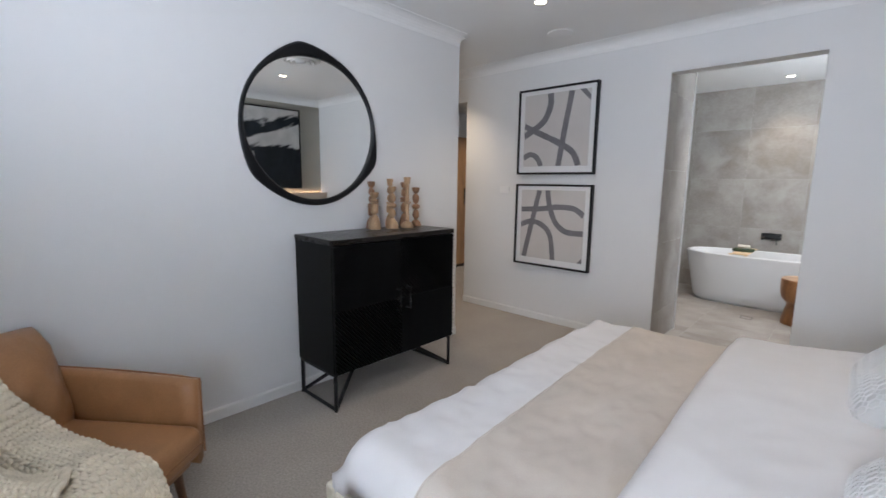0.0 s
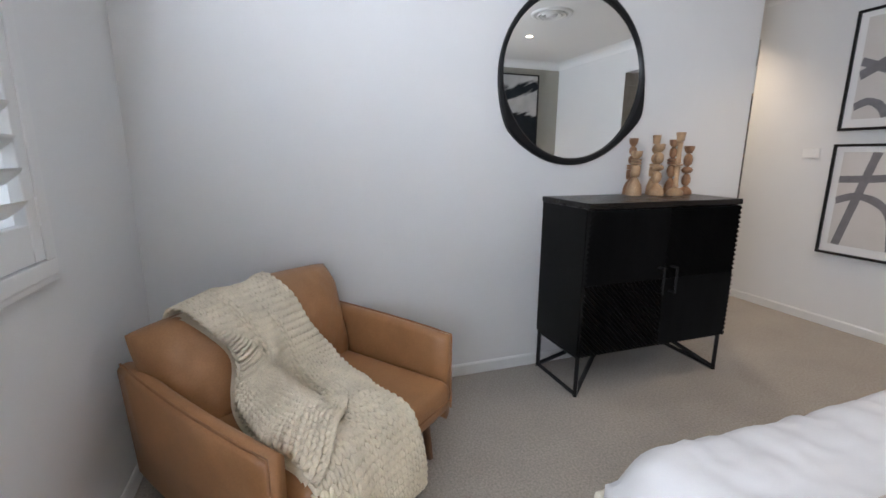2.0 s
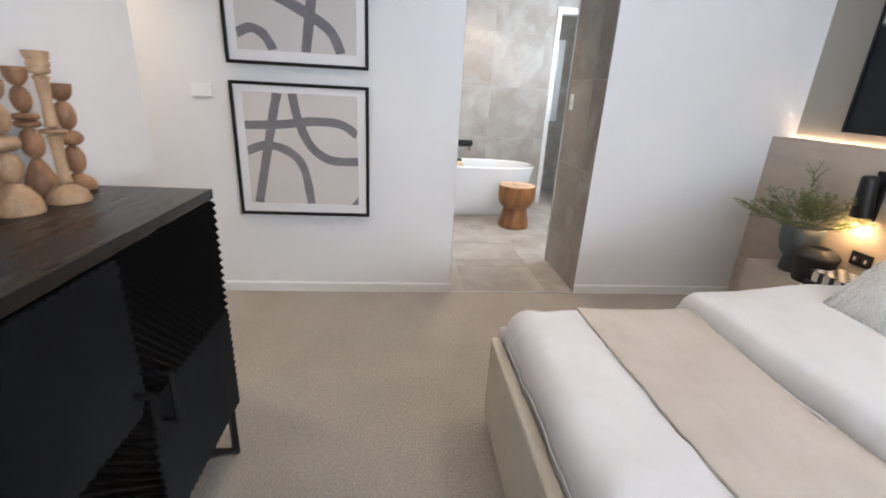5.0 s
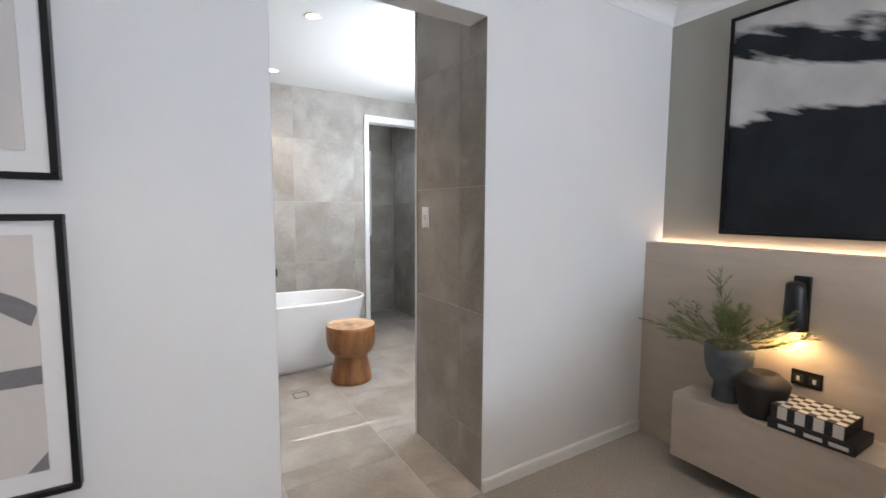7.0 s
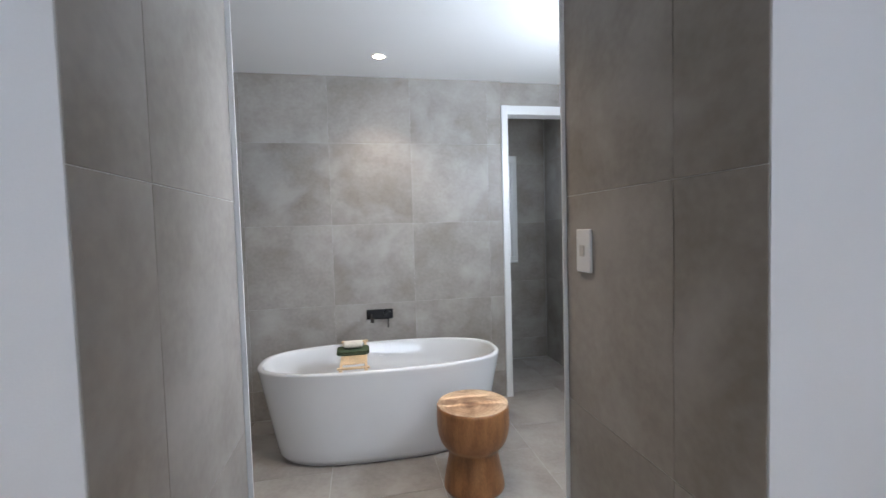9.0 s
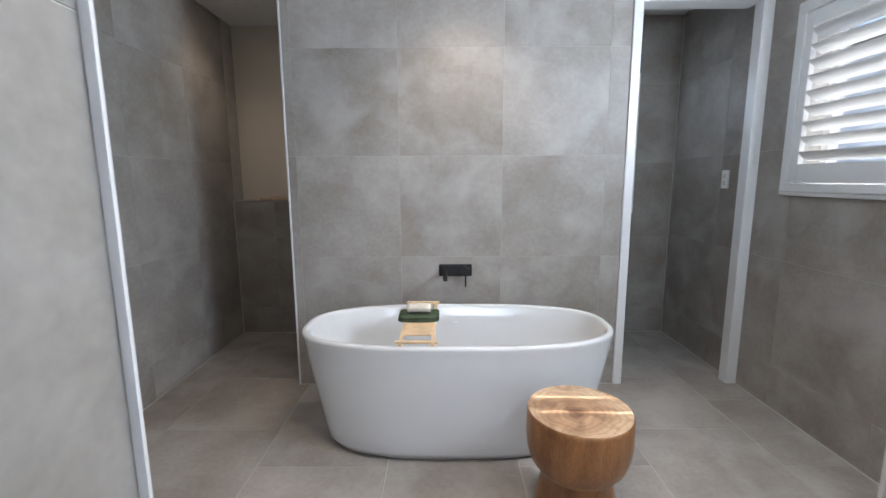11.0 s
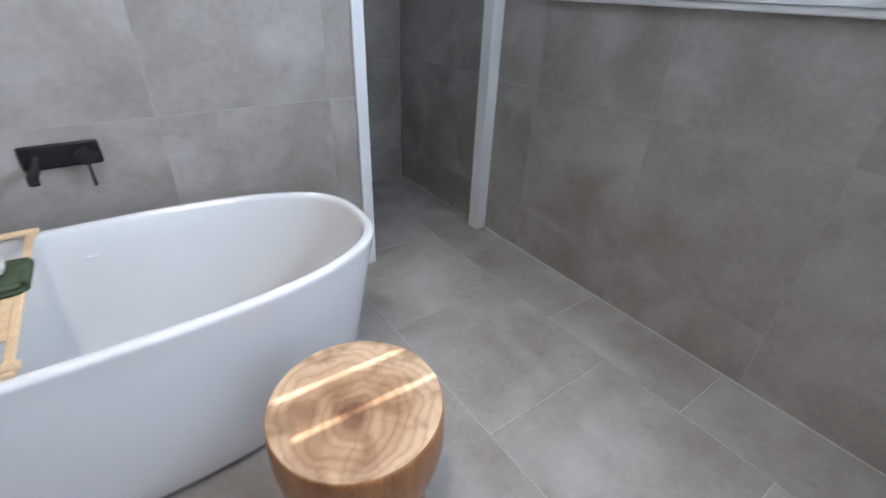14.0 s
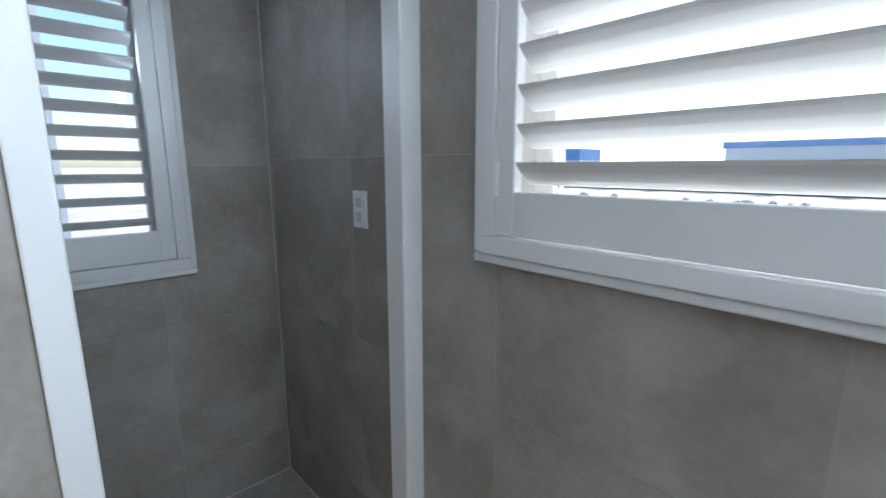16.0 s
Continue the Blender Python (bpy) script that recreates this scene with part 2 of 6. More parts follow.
LINENWHITE = material("white_cotton", (0.625, 0.62, 0.625), 0.9, scale=5, amount=0.02, fine=420, bump=0.12, spec=0.15)
THROW = material("oatmeal_linen", (0.50, 0.455, 0.405), 0.92, scale=4, amount=0.05, fine=330, bump=0.25, spec=0.15)
BEDBASE = material("cream_upholstery", (0.62, 0.575, 0.48), 0.85, scale=5, amount=0.04, fine=380, bump=0.25, spec=0.2)
TURNEDRED = wood("turned_red_wood", (0.33, 0.175, 0.085), (0.18, 0.085, 0.042), axis=(5, 5, 1.2), rough=0.5, scale=5)
TURNED = wood("turned_mango_wood", (0.42, 0.275, 0.155), (0.27, 0.155, 0.08), axis=(5, 5, 1.2), rough=0.5, scale=5)
MIRROR = bpy.data.materials.new("mirror_silver")
MIRROR.use_nodes = True
MIRROR.node_tree.nodes["Principled BSDF"].inputs["Base Color"].default_value = (0.90, 0.92, 0.91, 1)
MIRROR.node_tree.nodes["Principled BSDF"].inputs["Metallic"].default_value = 1
MIRROR.node_tree.nodes["Principled BSDF"].inputs["Roughness"].default_value = 0.006
PAPER = material("print_paper_white", (0.74, 0.735, 0.73), 0.7, scale=3, amount=0.01, fine=300, bump=0.03)
PRINT = material("print_ground_blush", (0.58, 0.55, 0.525), 0.75, scale=4, amount=0.02, fine=300, bump=0.03)
STROKE = material("print_stroke_grey", (0.185, 0.178, 0.19), 0.75, scale=14, amount=0.10, fine=260, bump=0.03)
CANVAS = painting_material()
PORCELAIN = material("white_acrylic", (0.66, 0.665, 0.665), 0.06, scale=2, amount=0.01, fine=200, bump=0.0, spec=0.6, coat=0.4)
TEAK = wood("stool_teak", (0.34, 0.155, 0.056), (0.20, 0.082, 0.028), axis=(5, 5, 0.8), rough=0.33, scale=3)
BAMBOO = wood("bamboo", (0.64, 0.475, 0.29), (0.55, 0.39, 0.225), axis=(3, 3, 3), rough=0.45)
GREENTOWEL = material("olive_terry", (0.075, 0.10, 0.06), 0.95, scale=20, amount=0.15, fine=260, bump=0.7, spec=0.1)
CREAMTOWEL = material("cream_terry", (0.66, 0.62, 0.54), 0.95, scale=20, amount=0.06, fine=260, bump=0.7, spec=0.1)
WHITETOWEL = material("white_terry", (0.80, 0.80, 0.80), 0.95, scale=18, amount=0.04, fine=240, bump=0.7, spec=0.1)
GREYSTRIPE = material("grey_terry", (0.36, 0.37, 0.38), 0.95, scale=18, amount=0.05, fine=240, bump=0.7, spec=0.1)
PLASTIC = material("white_plastic", (0.80, 0.80, 0.79), 0.3, scale=3, amount=0.01, fine=200, bump=0.0)
POTBLUE = material("slate_ceramic", (0.095, 0.115, 0.13), 0.6, scale=10, amount=0.15, fine=220, bump=0.25)
POTBLACK = material("charcoal_ceramic", (0.022, 0.020, 0.019), 0.6, scale=9, amount=0.2, fine=180, bump=0.35)
SOIL = material("potting_soil", (0.04, 0.03, 0.022), 0.95, scale=30, amount=0.3, fine=120, bump=0.6)
FERN = material("fern_green", (0.22, 0.25, 0.11), 0.6, scale=12, amount=0.3, fine=90, bump=0.05, blotch=(0.13, 0.165, 0.068))
STEM = material("fern_stem", (0.17, 0.18, 0.075), 0.6, scale=12, amount=0.2, fine=90, bump=0.05)
CUSHION = material("patterned_cushion_grey", (0.60, 0.60, 0.59), 0.9, scale=6, amount=0.04, fine=300, bump=0.2)
CUSHIONLINE = material("cushion_line_white", (0.68, 0.68, 0.67), 0.9, scale=6, amount=0.05, fine=300, bump=0.2)
BOOKBLACK = material("book_cloth_black", (0.02, 0.02, 0.022), 0.6, scale=8, amount=0.1, fine=300, bump=0.15)
INK = material("pale_print", (0.62, 0.60, 0.56), 0.7, scale=8, amount=0.05, fine=200, bump=0.0)
ROBE = wood("robe_oak", (0.42, 0.24, 0.11), (0.33, 0.18, 0.08), axis=(4, 4, 0.7), rough=0.45)
ROBEDARK = material("robe_bay_shade_brown", (0.055, 0.038, 0.030), 0.6, scale=4, amount=0.1, fine=100, bump=0.05)
EDGELINE = material("edge_line_grey", (0.42, 0.41, 0.40), 0.42, metal=0.7, scale=8, amount=0.05, fine=240, bump=0.05)
GLASS = glass()
LAMPGLOW = glow("downlight_glow", (1.0, 0.80, 0.58), 14.0)
STRIPGLOW = glow("led_strip_glow", (1.0, 0.68, 0.45), 6.5)
BULBGLOW = glow("sconce_glow", (1.0, 0.62, 0.25), 9.0)
GROUND = material("pale_dry_ground", (0.42, 0.39, 0.35), 0.95, scale=0.7, amount=0.15, fine=6, bump=0.3, object_space=False)
RENDERWALL = material("rendered_wall_white", (0.70, 0.71, 0.72), 0.8, scale=1.0, amount=0.03, fine=60, bump=0.1)
DARKGLASS = material("dark_house_window", (0.04, 0.05, 0.06), 0.1, scale=1.0, amount=0.05, fine=20, bump=0.0)
BLUESHEET = material("blue_sheeting", (0.12, 0.27, 0.55), 0.5, scale=1.0, amount=0.1, fine=12, bump=0.1)
RUBBLE = material("pale_rubble", (0.44, 0.40, 0.36), 0.9, scale=4, amount=0.2, fine=30, bump=0.4, vary=0.2)
SHRUB = material("shrub_yellow_green", (0.12, 0.16, 0.04), 0.7, scale=6, amount=0.3, fine=40, bump=0.2)
FENCE = material("dark_fence", (0.07, 0.07, 0.075), 0.7, scale=3, amount=0.1, fine=40, bump=0.1)

# ---- mesh helpers ----


def part(name, bm, mat, parent=None, label="", smooth=False):
    me = bpy.data.meshes.new(name)
    bm.normal_update()
    bm.to_mesh(me)
    bm.free()
    for mm in (mat if isinstance(mat, (list, tuple)) else (mat,)):
        me.materials.append(mm)
    if smooth:
        for p in me.polygons:
            p.use_smooth = True
    ob = new(name, me)
    if parent:
        ob.parent = parent
    if label:
        ob["label"] = label
    return ob


def thing(name, label, category, place=(0, 0, 0), turn=0.0, group="", kind=""):
    ob = new(name)
    ob.empty_display_size = 0.1
    ob.matrix_basis = pose(*place, 0, 0, turn)
    return tagged(ob, label, category, group, kind)


def box(bm, x0, x1, y0, y1, z0, z1):
    m = Matrix.Translation(((x0 + x1) / 2, (y0 + y1) / 2, (z0 + z1) / 2)) @ Matrix.Diagonal((x1 - x0, y1 - y0, z1 - z0, 1))
    return bmesh.ops.create_cube(bm, size=1, matrix=m)["verts"]


def block(x0, x1, y0, y1, z0, z1):
    bm = bmesh.new()
    box(bm, x0, x1, y0, y1, z0, z1)
    return bm


def soft_box(x0, x1, y0, y1, z0, z1, r=0.01, seg=2):
    bm = block(x0, x1, y0, y1, z0, z1)
    bmesh.ops.bevel(bm, geom=bm.edges[:], offset=r, segments=seg, profile=0.5, affect="EDGES")
    return bm


def tube(bm, points, radii, seg=8, caps=True):
    """A round bar along points, with one radius or one at each point."""
    pts = [Vector(p) for p in points]
    radii = radii if isinstance(radii, (list, tuple)) else [radii] * len(pts)
    rings = []
    for i, p in enumerate(pts):
        d = (pts[min(i + 1, len(pts) - 1)] - pts[max(i - 1, 0)]).normalized()
        a = d.cross(Vector((0, 0, 1)) if abs(d.z) < 0.9 else Vector((1, 0, 0))).normalized()
        b = d.cross(a)
        rings.append([bm.verts.new(p + (a * math.cos(k * math.tau / seg) + b * math.sin(k * math.tau / seg)) * radii[i]) for k in range(seg)])
    for q, w in zip(rings, rings[1:]):
        for k in range(seg):
            bm.faces.new((q[k], q[(k + 1) % seg], w[(k + 1) % seg], w[k]))
    if caps:
        bm.faces.new(rings[0])
        bm.faces.new(rings[-1][::-1])
    return bm


def square_bar(bm, a, b, w):
    return tube(bm, (a, b), w * 0.7071, seg=4)


def lathe(profile, seg=32, bm=None, centre=(0, 0, 0)):
    """A turned shape from (radius, height) pairs, bottom to top."""
    bm = bm or bmesh.new()
    rings = []
    for r, z in profile:
        if r < 1e-5:
            rings.append([bm.verts.new((centre[0], centre[1], centre[2] + z))])
        else:
            rings.append([bm.verts.new((centre[0] + r * math.cos(k * math.tau / seg), centre[1] + r * math.sin(k * math.tau / seg), centre[2] + z)) for k in range(seg)])
    for q, w in zip(rings, rings[1:]):
        for k in range(seg):
            j = (k + 1) % seg
            if len(q) == 1 and len(w) == 1:
                continue
            if len(q) == 1:
                bm.faces.new((q[0], w[j], w[k]))
            elif len(w) == 1:
                bm.faces.new((q[k], q[j], w[0]))
            else:
                bm.faces.new((q[k], q[j], w[j], w[k]))
    return bm


def loft(rings, close=True, caps=True):
    bm = bmesh.new()
    vs = [[bm.verts.new(p) for p in ring] for ring in rings]
    n = len(vs[0])
    for q, w in zip(vs, vs[1:]):
        for k in range(n if close else n - 1):
            bm.faces.new((q[k], q[(k + 1) % n], w[(k + 1) % n], w[k]))
    if caps:
        bm.faces.new(vs[0][::-1])
        bm.faces.new(vs[-1])
    return bm


def pillow_mesh(w, h, d, puff=0.6, wrinkle=0.006, seed=0.0, n=22, blunt=0.0):
    """A stuffed cushion, w across x, h along z, d thick along y, with pinched corners."""
    bm = bmesh.new()
    sides = []
    for s in (1, -1):
        grid = []
        for i in range(n + 1):
            row = []
            for j in range(n + 1):
                u, v = i / n * 2 - 1, j / n * 2 - 1
                e = max(0.0, (1 - abs(u) ** 3.0) * (1 - abs(v) ** 3.0)) ** puff
                pull = 1 - blunt * abs(u * v) ** 4
                k = noise.noise(Vector((u * 2.2 + seed, v * 2.2, seed))) * wrinkle * 2 + noise.noise(Vector((u * 6 + seed, v * 6, seed))) * wrinkle
                row.append(bm.verts.new((u * w / 2 * pull, s * (e * d / 2 + 0.004) + k * e, v * h / 2 * pull)))
            grid.append(row)
        for i in range(n):
            for j in range(n):
                f = (grid[i][j], grid[i + 1][j], grid[i + 1][j + 1], grid[i][j + 1])
                bm.faces.new(f if s < 0 else f[::-1])
        sides.append(grid)
    a, b = sides
    rim = lambda g: [g[i][0] for i in range(n)] + [g[n][j] for j in range(n)] + [g[i][n] for i in range(n, 0, -1)] + [g[0][j] for j in range(n, 0, -1)]
    ra, rb = rim(a), rim(b)
    for k in range(len(ra)):
        j = (k + 1) % len(ra)
        bm.faces.new((ra[k], rb[k], rb[j], ra[j]))
    bmesh.ops.recalc_face_normals(bm, faces=bm.faces[:])
    return bm


def cloth_slab(x0, x1, y0, y1, zfun, thick, nx, ny):
    """A thick sheet over x, y whose top follows zfun."""
    bm = bmesh.new()
    top, bot = [], []
    for i in range(nx + 1):
        a, b = [], []
        for j in range(ny + 1):
            x, y = x0 + (x1 - x0) * i / nx, y0 + (y1 - y0) * j / ny
            p = zfun(x, y)
            a.append(bm.verts.new(p))
            b.append(bm.verts.new((p[0], p[1], p[2] - thick)))
        top.append(a)
        bot.append(b)
    for i in range(nx):
        for j in range(ny):
            bm.faces.new((top[i][j], top[i + 1][j], top[i + 1][j + 1], top[i][j + 1]))
            bm.faces.new((bot[i][j], bot[i][j + 1], bot[i + 1][j + 1], bot[i + 1][j]))
    for i in range(nx):
        bm.faces.new((top[i][0], bot[i][0], bot[i + 1][0], top[i + 1][0]))
        bm.faces.new((top[i][ny], top[i + 1][ny], bot[i + 1][ny], bot[i][ny]))
    for j in range(ny):
        bm.faces.new((top[0][j], top[0][j + 1], bot[0][j + 1], bot[0][j]))
        bm.faces.new((top[nx][j], bot[nx][j], bot[nx][j + 1], top[nx][j + 1]))
    return bm


def setting(name, bm, mat, label, category):
    return tagged(part(name, bm, mat), label, category, kind="structure")


# ---- the large structure ----
XW, XE, YS, YA = -1.95, 1.695, -0.107, 4.285     # bedroom faces
OX0, OX1, OZ, YB = -0.58, 0.328, 2.195, 4.937    # bathroom opening and the far side of its deep wall
H = 2.52                                          # ceiling height
BW, BE = -1.93, 1.63                              # bathroom tile faces
NX0, NX1, NY = -1.13, 0.852, 7.10                  # bath wall
BY = 8.06                                         # back wall tile face

setting("floor", block(-4.75, 1.85, -0.30, YA, -0.2, 0.0), CARPET, "taupe cut-pile carpet over the bedroom floor", "carpet")
bath_floor = setting("floor_bathroom", block(-2.6, 1.85, YA, 8.35, -0.2, -0.0015), GROUT, "pale grout bed under grey floor tiles", "floor")
setting("floor_robe", block(-4.75, -2.6, YA, 8.35, -0.2, 0.0), CARPET, "taupe carpet in the walk-in robe", "carpet")
setting("ceiling", block(-4.75, 1.85, -0.30, YA, H, H + 0.12), CEIL, "flat white plaster ceiling of the bedroom", "ceiling")
setting("ceiling_bathroom", block(-4.75, 1.85, YA, 8.35, H, H + 0.12), CEIL, "flat white plaster ceiling of the bathroom", "ceiling")

setting("wall_west", block(XW - 0.12, XW, -0.30, 3.38, 0, H), PAINT, "smooth white painted plaster wall with the mirror", "wall")
setting("wall_hall_south", block(-4.75, XW - 0.12, 3.26, 3.38, 0, H), PAINT, "white painted hall wall", "wall")
setting("wall_hall_west", block(-4.75, -4.62, 3.38, 8.35, 0, H), PAINT, "white painted end wall of the robe", "wall")

WX0, WX1, WZ0, WZ1 = -1.13, 0.95, 0.97, 2.12     # bedroom window
bm = bmesh.new()
box(bm, XW, WX0, YS - 0.16, YS, 0, H)
box(bm, WX1, 1.85, YS - 0.16, YS, 0, H)
box(bm, WX0, WX1, YS - 0.16, YS, 0, WZ0)
box(bm, WX0, WX1, YS - 0.16, YS, WZ1, H)
setting("wall_south", bm, PAINT, "white painted plaster wall with the shuttered window", "wall")
setting("wall_east", block(XE, 1.85, YS, YA, 0, H), TAUPE, "sage taupe painted wall behind the bed", "wall")

bm = bmesh.new()
box(bm, -2.62, OX0 - 0.0015, YA, YB, 0, H)
box(bm, OX1 + 0.0015, 1.85, YA, YB, 0, H)
box(bm, OX0 - 0.0015, OX1 + 0.0015, YA, YA + 0.13, OZ, H)
box(bm, -3.75, -2.62, YA, YA + 0.12, 2.2, H)
box(bm, -4.62, -3.75, YA, YA + 0.12, 0, H)
setting("wall_north", bm, PAINT, "white painted wall with a deep opening into the bathroom", "wall")
wall_bw = setting("wall_bathroom_west", block(-2.62, BW - 0.0015, YB, 8.35, 0, H), GROUT, "bathroom side wall clad in grey concrete-look tiles", "wall")

EZ0, EZ1, EY0, EY1 = 1.261, 2.10, 5.098, 6.812     # bathroom east window
bm = bmesh.new()
box(bm, BE + 0.0015, 1.80, YB, EY0, 0, H)
box(bm, BE + 0.0015, 1.80, EY1, 8.35, 0, H)
box(bm, BE + 0.0015, 1.80, EY0, EY1, 0, EZ0)
box(bm, BE + 0.0015, 1.80, EY0, EY1, EZ1, H)
wall_be = setting("wall_bathroom_east", bm, GROUT, "bathroom outer wall of grey tiles under a shuttered window", "wall")

VX0, VX1, VZ0, VZ1 = 0.862, 1.252, 1.074, 2.03     # window in the toilet recess
bm = bmesh.new()
box(bm, 0.70, VX0, BY + 0.0015, 8.35, 0, H)
box(bm, VX1, BE + 0.0015, BY + 0.0015, 8.35, 0, H)
box(bm, VX0, VX1, BY + 0.0015, 8.35, 0, VZ0)
box(bm, VX0, VX1, BY + 0.0015, 8.35, VZ1, H)
wall_bn = setting("wall_bathroom_north", bm, GROUT, "back wall of grey tiles with a small shuttered window", "wall")
bm = bmesh.new()
box(bm, BW - 0.009, 0.70, BY + 0.0015, 8.35, 0, 1.1185)
wall_sh = setting("wall_shower_ledge", bm, GROUT, "half-height tiled ledge wall behind the bath wall", "wall")
setting("wall_shower_upper", block(BW - 0.009, 0.70, 8.24, 8.35, 1.1185, H), BEIGE, "beige painted wall above the tiled ledge", "wall")
wall_nib = setting("wall_bath_nib", block(NX0, NX1, NY + 0.0015, NY + 0.12, 0, H), GROUT, "free-standing tiled wall behind the bathtub", "wall")
setting("wall_partition", block(0.70, 0.795, NY + 0.12, BY + 0.0015, 0, H), TILE, "grey tiled partition beside the toilet recess", "wall")
wall_lintel = setting("wall_lintel", block(NX1, BE + 0.0015, NY + 0.0225, NY + 0.12, 2.335, H), GROUT, "tiled wall over the white door frame", "wall")


# skirting, 67 mm high, with a chamfered top edge
def skirting(name, a, b, out):
    a, b, out = Vector((*a, 0)), Vector((*b, 0)), Vector((*out, 0))
    prof = ((0, 0), (0.012, 0), (0.012, 0.058), (0.006, 0.067), (0, 0.067))
    rings = [[p + out * d + Vector((0, 0, z)) for d, z in prof] for p in (a, b)]
    bm = loft(rings)
    bmesh.ops.recalc_face_normals(bm, faces=bm.faces[:])
    return setting(name, bm, TRIM, "low white painted skirting board", "skirting board")


skirting("baseboard", (XW, YS), (XW, 3.38), (1, 0))
skirting("baseboard", (XW, YS), (XE - 0.16, YS), (0, 1))
skirting("baseboard", (-2.62, YA), (OX0, YA), (0, -1))
skirting("baseboard", (OX1, YA), (1.53, YA), (0, -1))
skirting("baseboard", (-4.62, 3.38), (XW, 3.38), (0, 1))


def cornice(name, a, b, out):
    a, b, out = Vector((*a, 0)), Vector((*b, 0)), Vector((*out, 0))
    prof = [(0, H - 0.085), (0.004, H - 0.085)]
    prof += [(0.004 + 0.081 * (1 - math.cos(k * math.pi / 12)), H - 0.081 + 0.077 * math.sin(k * math.pi / 12)) for k in range(7)]
    prof += [(0.085, H), (0, H)]
    rings = [[p + out * d + Vector((0, 0, z)) for d, z in prof] for p in (a, b)]
    bm = loft(rings)
    bmesh.ops.recalc_face_normals(bm, faces=bm.faces[:])
    return setting(name, bm, CEIL, "white plaster cove cornice along the ceiling", "cornice")


cornice("trim_cornice", (XW, YS), (XW, 3.38), (1, 0))
cornice("trim_cornice", (XW, YS), (XE, YS), (0, 1))
cornice("trim_cornice", (-4.62, YA), (XE, YA), (0, -1))
cornice("trim_cornice", (XE, YS), (XE, YA), (-1, 0))
cornice("trim_cornice", (-4.62, 3.38), (XW, 3.38), (0, 1))

# white frame round the toilet recess
df = thing("door_frame_1", "plain white painted door frame without a door", "door frame", kind="structure")
part("jamb", soft_box(NX1, NX1 + 0.053, NY - 0.012, NY + 0.125, 0, 2.335, 0.004), TRIM, df)
part("jamb", soft_box(BE - 0.063, BE + 0.008, NY - 0.012, NY + 0.064, 0, 2.335, 0.004), TRIM, df)
part("head", soft_box(NX1 + 0.053, BE - 0.063, NY - 0.004, NY + 0.125, 2.265, 2.335, 0.003), TRIM, df)
part("corner_trim", soft_box(NX0 - 0.012, NX0, NY - 0.004, NY + 0.12, 0, H, 0.002), TRIM, wall_nib, "white corner edge trim")
for xx, s in ((OX0, 1), (OX1, -1)):
    part("corner_trim", block(xx + min(0, s * 0.012), xx + max(0, s * 0.012), YB, YB + 0.006, 0, H), TRIM, bpy.data.objects["wall_north"], "white tile edge trim")


# added strip: its grey draws the faint shadow line where carpet meets tiles
setting("threshold_shadow_line", soft_box(OX0, OX1, YA - 0.012, YA + 0.006, 0.0, 0.006, 0.002, 1), EDGELINE, "thin grey strip added for the shadow line between carpet and tiles", "trim")

